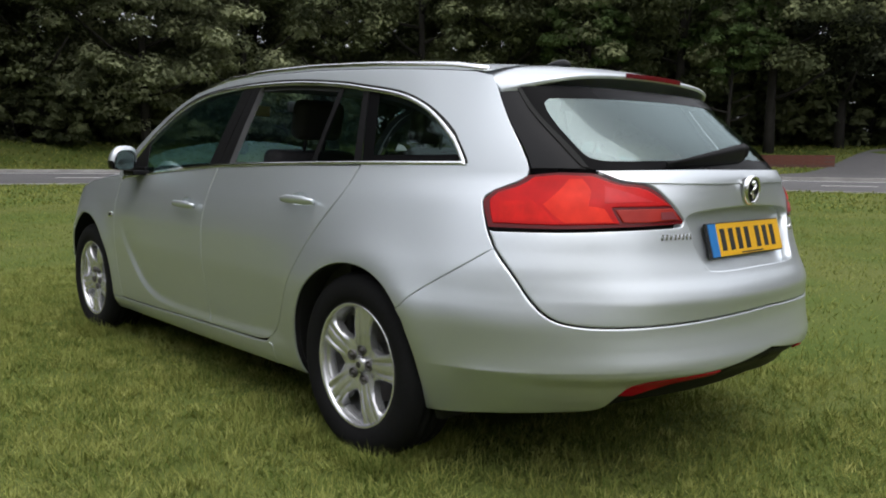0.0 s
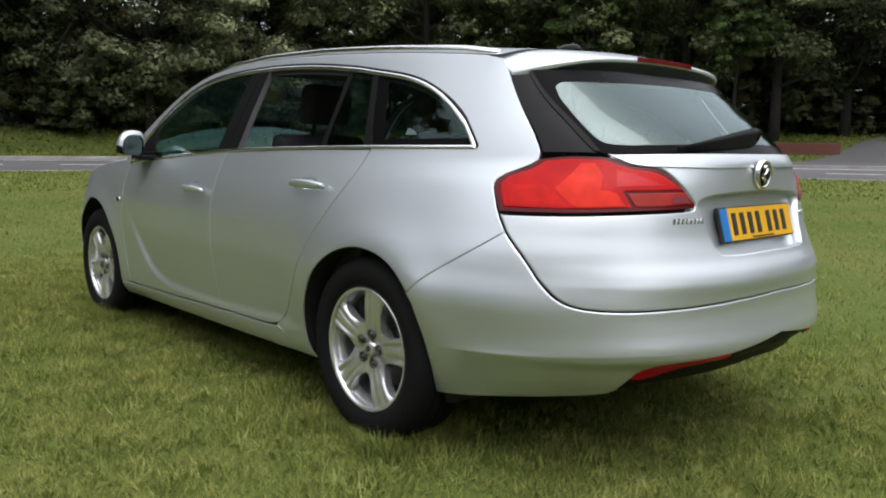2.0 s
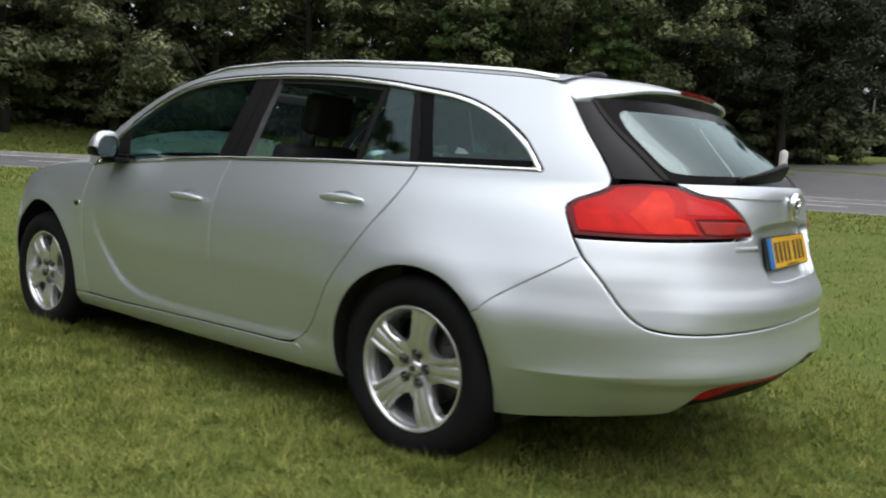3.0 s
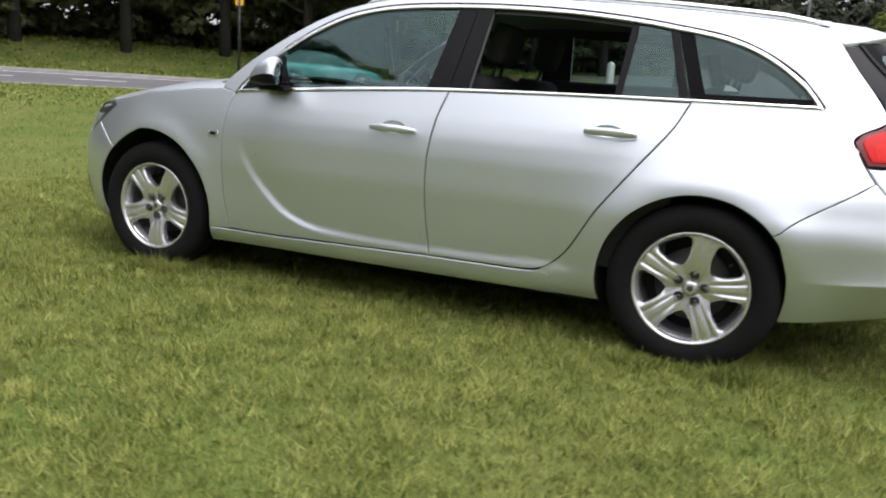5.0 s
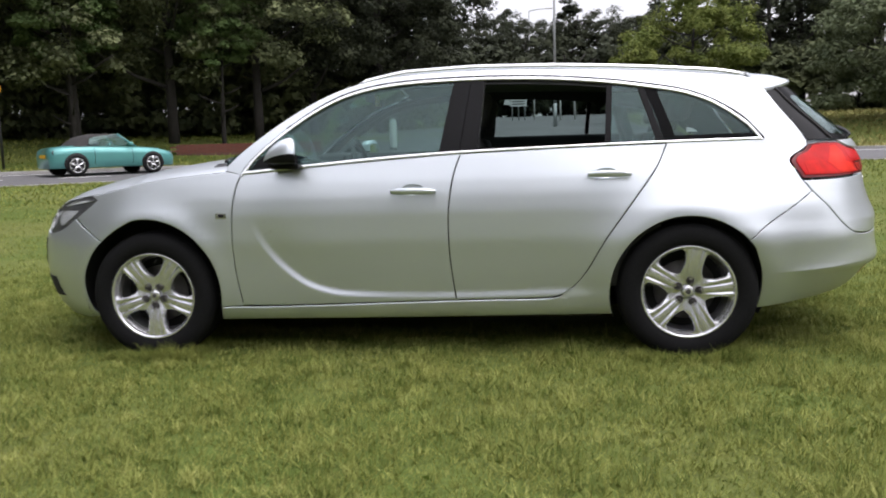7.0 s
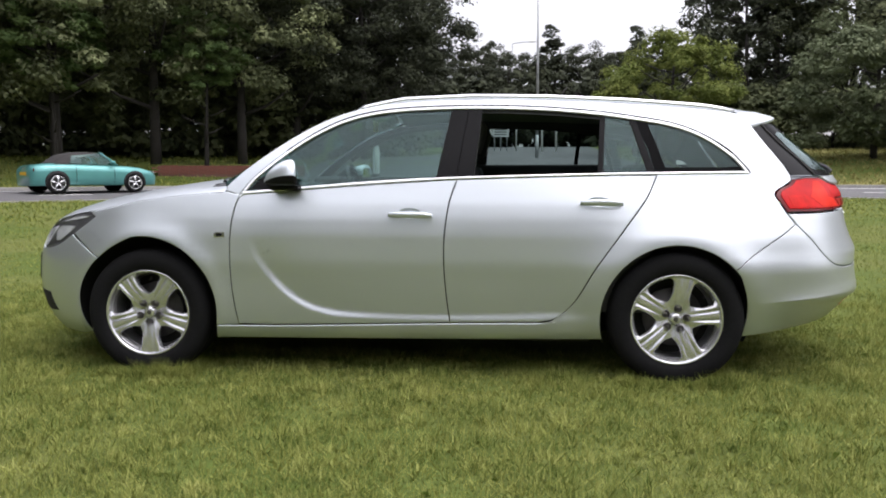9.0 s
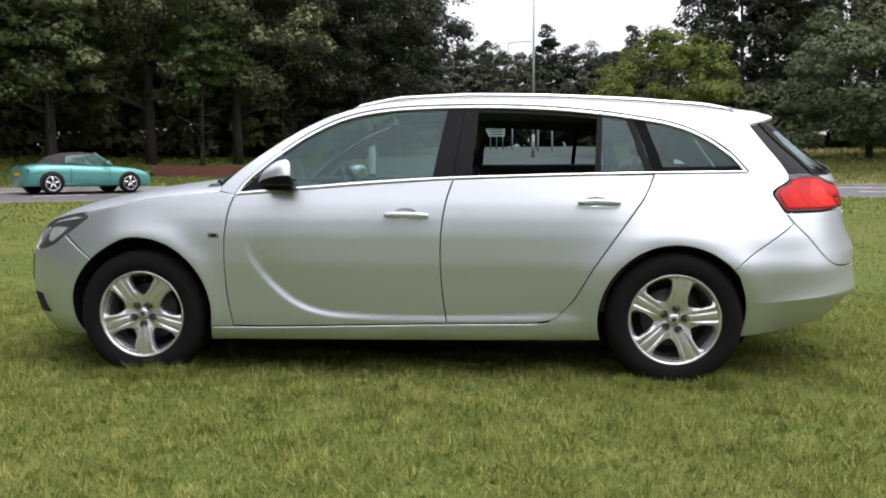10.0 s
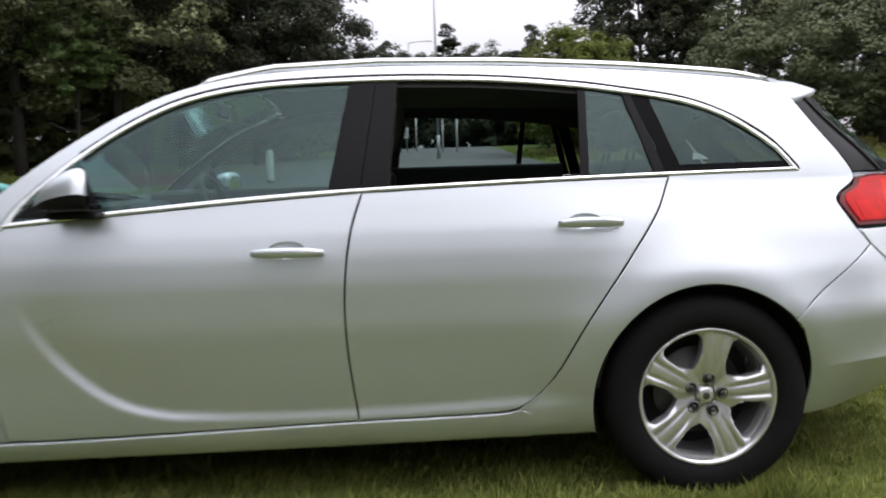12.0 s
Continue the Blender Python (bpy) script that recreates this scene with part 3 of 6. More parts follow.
def tree(name, tall, wide, low, leaf, seed, label, trunk=.22, clumps=150, per=90, size=.15, pointed=False, category="tree"):
    """A broad-leaved tree at the origin: tapered trunk, limbs, and a crown of leaf clumps with gaps."""
    g = np.random.default_rng(seed)
    root = tagged(new(name), label, category, "trees round the green" if category == "tree" else "bushes on the bank")
    bend = g.normal(0, .25, (2,))
    stem = [(bend[0] * (t**2), bend[1] * (t**2), tall * .8 * t - .15) for t in np.linspace(0, 1, 8)]
    v, f = tube(stem, trunk, 9, trunk * .25)
    v, f = [tuple(p) for p in v], list(f)
    heads = []
    limbs = 11
    for i in range(limbs):
        t = .22 + .7 * i / limbs
        w = i * 2.4 + g.uniform(-.4, .4)
        z0 = tall * .8 * t
        out = wide * (.75 - .4 * t * (1.2 if pointed else .6)) * g.uniform(.7, 1.05)
        end = (out * math.cos(w), out * math.sin(w), z0 + out * g.uniform(.25, .7))
        midp = (end[0] * .5, end[1] * .5, z0 + (end[2] - z0) * .35)
        lv, lf = tube([(0, 0, z0), midp, end], trunk * (.5 - .3 * t), 6, .03)
        m = len(v)
        v += [tuple(p) for p in lv]
        f += [tuple(q + m for q in face) for face in lf]
        heads.append(end)
    link("trunk", v, f, BARK, root, "rough grey-brown bark")
    # clump centres: mostly near the crown's uneven skin
    d = g.normal(0, 1, (clumps, 3))
    d /= np.linalg.norm(d, axis=1, keepdims=True)
    rad = g.uniform(.35, 1, (clumps, 1)) ** .45
    rad *= 1 + .22 * np.sin(3 * np.arctan2(d[:, 1:2], d[:, 0:1]) + seed) * np.cos(4 * d[:, 2:3] + seed)
    cz, hz = (tall + low) / 2, (tall - low) / 2
    c = d * rad * [wide, wide, hz]
    if pointed:
        c[:, :2] *= np.clip(1.15 - .95 * (c[:, 2:3] + hz) / (2 * hz), .08, 1.1)
    c[:, 2] += cz
    v, f = leaves(c, g.uniform(.45, 1.05, clumps) * wide * .25, per, size, g)
    fast("crown", v, f, leaf, root)
    return root


def stand(kind, x, y, turn=0.0, scale=1.0, tall=1.0):
    """A copy of a tree on the ground at x, y."""
    m = pose(x, y, float(height(np.array(x), np.array(y))) - .1, 0, 0, turn) @ Matrix.Diagonal((scale, scale, scale * tall, 1))
    ob = copy_thing(kind, m)
    ob.matrix_basis = m
    return ob


t_dark = tree("broadleaf_tree", 14.0, 4.6, 3.0, LEAF_DARK, 1, "tall dark green broadleaf tree in the wood edge", .26, 135, 215, .112)
t_mid = tree("broadleaf_tree", 13.0, 4.4, 2.9, LEAF_MID, 2, "tall mid green broadleaf tree with drooping boughs", .24, 125, 215, .112)
t_mix = tree("broadleaf_tree", 12.0, 4.0, 1.0, LEAF_PALE, 5, "pale-leaved tree with drooping low boughs at the wood edge", .20, 120, 205, .110)
t_deep = tree("broadleaf_tree", 13.5, 4.5, 2.4, LEAF_FAR, 17, "very dark dense broadleaf tree at the wood's corner", .24, 130, 200, .118)
t_fresh = tree("broadleaf_tree", 7.6, 2.0, 3.4, LEAF_FRESH, 12, "slender fresh green tree in front of the dark wood", .12, 70, 200, .10)
t_sky = tree("broadleaf_tree", 12.5, 4.0, 1.0, LEAF_FAR, 14, "dark distant tree on the skyline", .2, 110, 130, .14)
t_far = tree("pointed_tree", 12.5, 2.6, 1.0, LEAF_FAR, 3, "dark pointed tree on the skyline", .2, 100, 110, .15, pointed=True)
b_light = tree("round_bush_tree", 7.6, 4.0, .6, LEAF_LIGHT, 4, "domed yellow-green tree across the road", .2, 150, 210, .11)
b_grey = tree("willow_bush", 6.2, 3.6, .3, LEAF_GREY, 6, "grey-green spreading bush on the grass bank", .16, 140, 210, .10, category="bush")
t_low = tree("broadleaf_tree", 13.0, 4.4, 1.0, LEAF_MID, 9, "leafy green tree across the green, many added unseen for reflections", .24, 95, 42, .34)
hedge = tree("hedge_shrub", 2.6, 2.2, .0, LEAF_FAR, 18, "dark distant hedge shrub under the skyline trees", .08, 55, 90, .14, category="bush")
shrub = tree("shrub", 2.6, 2.2, .0, LEAF_DARK, 8, "low dark shrub under the trees", .08, 60, 100, .13, category="bush")
stand(t_fresh, 18.9, -24.9, 0, 1.0)
stand(t_fresh, 14.2, -28.6, 130, .95)
pick = random.Random(11)


def polar(a, r):
    return r * math.cos(radians(a)), r * math.sin(radians(a))


# the wood edge beyond the ring, front row and rows behind
for kind, angle, r, turn, sc, tl in ((t_dark, 12, 33, 40, 1.0, 1), (t_mid, 4, 32.5, 100, 1.0, 1), (t_dark, -5, 34, 10, 1.05, 1), (t_dark, -12, 33.5, 200, 1.05, 1), (t_mix, -19, 32, 205, 1.1, 1), (t_mix, -26, 32, 310, 1.1, 1), (t_dark, -33, 33, 140, 1.0, 1),
                                     (t_mid, -40, 32.5, 60, 1.0, 1), (t_dark, -47, 33, 260, 1.0, 1), (t_mid, -53, 32, 15, 1.05, 1.0), (t_dark, -60, 33, 75, 1.0, 1), (t_mid, -66.5, 33, 170, 1.0, 1), (t_deep, -71, 35, 120, .95, 1), (t_deep, -76.5, 35.5, 20, .9, 1), (t_deep, -79, 40, 320, .95, 1)):
    stand(kind, *polar(angle, r), turn, sc, tl)
for i, a in enumerate(np.arange(16, -70, -6.2)):
    stand((t_dark, t_mid, t_dark)[i % 3], *polar(a, 39.5 + 2 * (i % 2)), 57 * i, 1.2, 1.1)
for i, a in enumerate(np.arange(14, -31, -3.4)):
    stand(shrub, *polar(a + pick.uniform(-1, 1), 33.5 + pick.uniform(-1.0, 2.5)), 83 * i, pick.uniform(.8, 1.35))
for i, a in enumerate(np.arange(20, -68, -4.6)):
    stand(t_low, *polar(a, 46.5 + 2 * (i % 2)), 73 * i, 1.15)
# unseen trees ahead of the car and round behind the camera's start, added for reflections
for i, a in enumerate(np.arange(20, 78, 6.5)):
    stand(t_low, *polar(a, 30 + 2.5 * (i % 2)), 91 * i, 1.35 if a < 44 else .6)
    stand(t_low, *polar(a + 3, 37), 33 * i, 1.65 if a < 44 else .75)
for i, a in enumerate(np.arange(84, 152, 6.5)):
    stand(t_low, *polar(a, 35 + 2.5 * (i % 2)), 77 * i, 1.25)
for i, a in enumerate(np.arange(186, 222, 7)):
    stand(t_low, *polar(a, 40 + 2.5 * (i % 2)), 77 * i, 1.15)
# skyline between the woods
for i, (x, y, sc) in enumerate(((8, -66, 1.0), (4.6, -68, 1.05), (1.2, -64, .95), (-2.5, -66, 1.05), (-5.5, -67, 1.0), (-9, -64, .95), (-12, -66, 1.0), (6.5, -72, 1.0), (-.5, -74, 1.0), (3.0, -71, 1.0), (-4.0, -72, 1.05), (-7.5, -70, 1.0), (-10.5, -70, 1.1), (-15, -67, 1.1), (9.8, -70, 1.0))):
    stand((t_far, t_sky, t_sky)[i % 3], x, y, 71 * i, sc * (.9 if i % 3 else 1), .84)
for i, (x, y) in enumerate(((13.0, -42.0), (9.6, -42.0), (16.0, -40.0), (11.5, -47.0))):
    stand(t_deep, x, y, 64 * i, .95)
for i, (x, y) in enumerate(((9.0, -37.0), (11.0, -35.5), (13.2, -36.5), (7.8, -40.0), (10.2, -39.5))):
    stand(shrub, x, y, 49 * i, 1.25)
for i in range(17):
    stand(hedge, -17 + 1.85 * i, -59.5 - 2.0 * (i % 2), 53 * i, 1.9, 1.15)
for i, a in enumerate(np.arange(16, -72, -3.4)):
    stand(shrub, *polar(a, 37.5 + (i % 2)), 47 * i, 1.7, 1.1)
# three oversized trees out of view, added to darken door and glass reflections
for i, (a, r) in enumerate(((17, 28.5), (26, 27.5), (35, 29.5))):
    stand(t_low, *polar(a, r), 66 * i, 2.0)
# the right-hand side: domed tree, tall trees behind, grey bush
stand(b_light, -7.2, -36.4, 0, .84)
for i, (x, y, sc) in enumerate(((-13.7, -46, 1.05), (-16.6, -49, 1.2), (-20, -46, 1.1), (-24, -44, 1.2), (-28, -41, 1.1), (-31, -37, 1.1), (-35, -33, 1.1), (-22, -52, 1.3), (-29, -47, 1.3), (-17.2, -55, 1.3))):
    stand((t_sky, t_far, t_dark)[i % 3], x, y, 47 * i, sc * (1.25 if i % 3 == 1 else 1))
stand(b_grey, -14.6, -30.4, 20, 1.0)
stand(b_grey, -19.5, -30.0, 120, 1.15)
for i in range(8):
    stand(shrub, -17 - 2.4 * i, -41 + 1.6 * i, 61 * i, 1.3)
for i, (x, y) in enumerate(((-10.0, -42.0), (-12.2, -43.0), (-14.5, -43.5), (-11.0, -47.0), (-13.5, -48.0), (-9.0, -46.0))):
    stand(shrub, x, y, 58 * i, 1.5)
for ob in (t_deep, hedge, t_low, t_sky, t_fresh, t_dark, t_mid, t_mix, t_far, b_light, b_grey, shrub):
    for o in (*ob.children, ob):
        bpy.data.objects.remove(o)

# ---- street furniture ----
def lamp_post(x, y, tall, reach, turn):
    """A tapered steel lamp column with a short arm and a flat lantern."""
    post = tagged(new("street_lamp"), "slim grey steel lamp column with flat lantern", "street lamp", "lamps along the road")
    v, f = tube([(0, 0, -.1), (0, 0, 1.2)], .095, 12)
    link("base", v, f, GALVANISED, post)
    v, f = tube([(0, 0, 1.2), (0, 0, tall * .5), (0, 0, tall)], .075, 12, .045)
    link("column", v, f, GALVANISED, post)
    v, f = tube([(0, 0, tall), (reach * .5, 0, tall + .12), (reach, 0, tall + .15)], .035, 8)
    link("arm", v, f, GALVANISED, post)
    bm = bmesh.new()
    box(bm, (reach - .05, -.11, tall + .10), (reach + .55, .11, tall + .20), .04)
    part("lantern", bm, LINE, post, "pale lantern head")
    post.matrix_basis = pose(x, y, float(height(np.array(x), np.array(y))), 0, 0, turn)
    return post


lamp_post(-.44, -36.5, 10.0, .9, 200)
lamp_post(.9, -62.0, 8.6, 1.4, 180)
lamp_post(8.2, -55.0, 8.0, 1.0, 120)

bollard = tagged(new("bollard"), "white plastic traffic bollard on an island", "bollard")
v, f = tube([(0, 0, .0), (0, 0, .12)], .20, 16)
link("foot", v, f, INK, bollard)
v, f = lathe([(.15, .1), (.16, .3), (.16, 1.25), (.13, 1.36), (.0, 1.42)], 20, "z")
link("shell", v, f, material("white_plastic", (.55, .54, .51), rough=.5, stain=.25, stain_size=4), bollard)
bollard.matrix_basis = pose(6.9, -29.9, float(height(np.array(6.9), np.array(-29.9))))

signs = tagged(new("direction_sign"), "pale direction sign with pointed end on posts", "road sign")
bm = bmesh.new()
box(bm, (-.52, -.02, .90), (.52, .02, 1.55), .01)
bmesh.ops.create_cone(bm, cap_ends=True, segments=3, radius1=.40, radius2=.40, depth=.04, matrix=Matrix.LocRotScale((.70, 0, 1.225), Euler((radians(90), 0, 0)), (.75, 1, 1)))
part("board", bm, material("sign_white", (.62, .63, .62), rough=.5, stain=.2), signs)
for i in range(3):
    bm = bmesh.new()
    box(bm, (-.40, .021, 1.02 + .16 * i), (.40, .03, 1.08 + .16 * i))
    part("bar", bm, INK, signs)
for px in (-.40, .0, .40):
    v, f = tube([(px, -.06, 0), (px, -.06, 1.5)], .034, 8)
    link("post", v, f, GALVANISED, signs)
signs.matrix_basis = pose(1.6, -46.0, float(height(np.array(1.6), np.array(-46.0))))
marker = tagged(new("marker_post"), "slender pale marker post beside the road", "post")
v, f = tube([(0, 0, 0), (0, 0, 2.9)], .045, 8)
link("shaft", v, f, LINE, marker)
v, f = tube([(0, 0, 2.9), (0, 0, 2.97)], .058, 8)
link("cap", v, f, INK, marker)
marker.matrix_basis = pose(.60, -46.0, float(height(np.array(.6), np.array(-46.0))))
route = tagged(new("route_sign"), "green route sign board on two pale posts", "road sign")
for x in (-.43, .43):
    v, f = tube([(x, 0, -.1), (x, 0, 2.86)], .06, 10)
    link("post", v, f, LINE, route, "pale post")
bm = bmesh.new()
box(bm, (-.72, .065, 2.02), (.72, .10, 2.84), .02)
part("board", bm, material("sign_green", (.02, .16, .075), rough=.45, stain=.25, stain_size=3), route, "green sign board")
for z in (2.16, 2.62):
    bm = bmesh.new()
    box(bm, (-.55, .102, z), (.45, .108, z + .09))
    part("bar", bm, LINE, route)
route.matrix_basis = pose(-1.40, -44.0, float(height(np.array(-1.4), np.array(-44.0))))

beacon = tagged(new("sign_post"), "dark post with small yellow plate and lamp", "sign post")
v, f = tube([(0, 0, 0), (0, 0, 3.7)], .045, 10)
link("post", v, f, material("dark_post_paint", (.035, .035, .036), rough=.6, stain=.3, stain_size=6), beacon)
bm = bmesh.new()
box(bm, (-.15, -.06, 2.70), (.15, -.03, 2.92), .01)
part("plate", bm, YELLOW_PLATE, beacon)
bm = bmesh.new()
box(bm, (-.09, -.09, 3.50), (.09, .09, 3.72), .03)
part("lamp", bm, LINE, beacon)
beacon.matrix_basis = pose(19.0, -20.6, float(height(np.array(19.0), np.array(-20.6))), 0, 0, 40)


# low brick wall beyond the road
def brick_wall(x0, y0, x1, y1, courses=6):
    wall = tagged(new("brick_wall"), "low weathered red brick wall on the verge", "wall")
    run = math.hypot(x1 - x0, y1 - y0)
    turn = math.degrees(math.atan2(y1 - y0, x1 - x0))
    bm = bmesh.new()
    box(bm, (0, -.09, -.5), (run, .09, courses * .075 - .008))
    part("core", bm, MORTAR, wall)
    bm = bmesh.new()
    box(bm, (.005, -.105, .005), (.22, .105, .07), .004, 1)
    me = bpy.data.meshes.new("brick")
    bm.to_mesh(me)
    bm.free()
    me.materials.append(BRICK)
    n = int(run / .75)
    for c in range(courses):
        for i in range(n):
            b = new("brick", me)
            b.parent = wall
            b.matrix_basis = Matrix.Translation((i * .75 + (.36 if c % 2 else 0), 0, c * .075)) @ Matrix.Diagonal((3.3, 1, 1, 1))
    wall.matrix_basis = pose(x0, y0, float(height(np.array((x0 + x1) / 2), np.array((y0 + y1) / 2))) + .1, 0, 0, turn)


brick_wall(10.0, -29.2, 15.6, -26.8, 5)


# ---- the open car on the ring road ----
TEAL = material("teal_paint", (.115, .36, .34), rough=.3, metal=.3, stain=.1, coat=.5)
HOOD = material("black_hood_cloth", (.03, .028, .027), rough=.9, stain=.3, grain=.3, grain_size=80)


def roadster(x, y, turn):
    """A small two-seat car with its cloth hood up."""
    c = tagged(new("convertible_car"), "small teal convertible car with raised black cloth hood on the road", "car")
    xs = [-1.79, -1.76, -1.68, -1.45, -1.15, -.8, -.3, .2, .6, 1.0, 1.4, 1.7, 1.88, 1.96]
    tops = [.62, .74, .80, .84, .865, .86, .845, .83, .82, .80, .755, .68, .60, .50]
    wide = [.52, .66, .74, .80, .83, .835, .83, .83, .835, .835, .82, .76, .62, .46]
    rows = []
    for a, zt, w in zip(xs, tops, wide):
        lo = .36 if abs(a) > 1.9 else .22
        half = [(0, zt + .012), (w * .6, zt + .004), (w * .88, zt - .03), (w * .975, zt - .10), (w, max(zt - .22, lo + .1)), (w * .97, (lo + zt) * .42), (w * .96, lo + .03), (w * .9, lo)]
        rows.append([(a, p, q) for p, q in half] + [(a, -p, q) for p, q in half[::-1]])
    k = len(rows[0])
    v = [p for r in rows for p in r]
    f = [(i * k + j, i * k + (j + 1) % k, (i + 1) * k + (j + 1) % k, (i + 1) * k + j) for i in range(len(rows) - 1) for j in range(k)]
    f += [tuple(range(k))[::-1], tuple((len(rows) - 1) * k + j for j in range(k))]
    body = link("body", v, f, TEAL, c, "teal painted body")
    hood = []
    for a, zt, w in ((-1.15, .86, .62), (-1.02, .99, .60), (-.80, 1.13, .57), (-.5, 1.205, .55), (-.1, 1.225, .55), (.18, 1.20, .56)):
        half = [(0, zt), (w * .7, zt - .01), (w * .95, zt - .05), (w + .03, max(zt - .13, .85))]
        if a < -.75:
            half += [(w + .12, .85)]
        else:
            half += [(w + .035, max(zt - .145, .85))]
        hood.append([(a, p, q) for p, q in half[::-1]] + [(a, -p, q) for p, q in half[1:]])
    k = len(hood[0])
    link("hood", [p for r in hood for p in r], [(i * k + j, i * k + j + 1, (i + 1) * k + j + 1, (i + 1) * k + j) for i in range(5) for j in range(k - 1)], HOOD, c, "black cloth hood")
    for s in (1, -1):
        link("side_window", [(-.72, .70 * s, .85), (.52, .72 * s, .83), (.16, .60 * s, 1.19), (-.66, .59 * s, 1.10)], [(0, 1, 2, 3)], SIDE_GLASS, c, smooth=False)
        pv, pf = tube([(.66, .72 * s, .82), (.17, .58 * s, 1.205)], .022, 6)
        link("screen_pillar", pv, pf, TEAL, c)
        mv, mf = tube([(.46, .76 * s, .90), (.46, .92 * s, .90)], .055, 10)
        link("door_mirror", mv, mf, TEAL, c)
        hv, hf = lathe([(.0, .045), (.05, .04), (.075, .02), (.08, .0)], 16)
        lamp = link("tail_lamp", hv, hf, RED_DEEP, c, "round red tail lamp")
        lamp.matrix_basis = pose(-1.68, .63 * s, .67, 0, 0, 90 + 30 * s) @ Matrix.Diagonal((1.2, 1, .8, 1))
        lamp = link("headlamp", hv, hf, LAMP_BOWL, c, "oval headlamp")
        lamp.matrix_basis = pose(1.76, .60 * s, .60, 0, 0, -90 - 18 * s) @ Matrix.Diagonal((1.4, 1, .8, 1))
        for q in ((-.62, .60), (.50, .60)):
            dv, df = tube([(q[0], .835 * s, .78), (q[0] + .02, .838 * s, .55), (q[0], .825 * s, .30)], .005, 4)
            link("door_seam", dv, df, MATT_BLACK, c)
        for wx in (-1.13, 1.13):
            av, af = lathe([(.0, .838), (.335, .838), (.345, .80)], 32)
            arch = link("wheel_arch", [(p[0], p[1] * s, max(p[2], -.12)) for p in av], af, MATT_BLACK, c)
            arch.location = (wx, .0, .32)
            tv, tf = lathe([(.0, .80), (.2, .80), (.205, .835), (.24, .852), (.28, .85), (.298, .83), (.30, .70), (.2, .68)], 32)
            tyre = link("wheel", [(p[0], p[1] * s, p[2]) for p in tv], tf, RUBBER, c, "black tyre")
            tyre.location = (wx, .0, .30)
            rv, rf = lathe([(.185, .842), (.205, .850), (.212, .846)], 28)
            link("rim", [(p[0], p[1] * s, p[2]) for p in rv], rf, ALLOY, tyre, "silver rim")
            for i in range(5):
                a = radians(72 * i + 20)
                bv, bf = tube([(0, .842 * s, 0), (.2 * math.cos(a), .846 * s, .2 * math.sin(a))], .026, 6)
                link("spoke", bv, bf, ALLOY, tyre)
    link("windscreen", [(.66, -.70, .83), (.66, .70, .83), (.18, .56, 1.195), (.18, -.56, 1.195)], [(0, 1, 2, 3)], SIDE_GLASS, c, smooth=False)
    bm = bmesh.new()
    box(bm, (-.75, -.58, .45), (-.35, .58, 1.02), .06)
    part("seats", bm, FABRIC, c)
    bm = bmesh.new()
    box(bm, (-1.805, -.25, .52), (-1.785, .25, .62), .005)
    part("plate", bm, YELLOW_PLATE, c)
    c.matrix_basis = pose(x, y, float(height(np.array(x), np.array(y))) + .012, 0, 0, turn)


roadster(13.75, -18.0, 231)


# ---- the estate car ----
car = tagged(new("estate_car"), "silver metallic estate car with open rear door window parked on grass", "car")
UC = XS - ARC
UF = XN + ARC


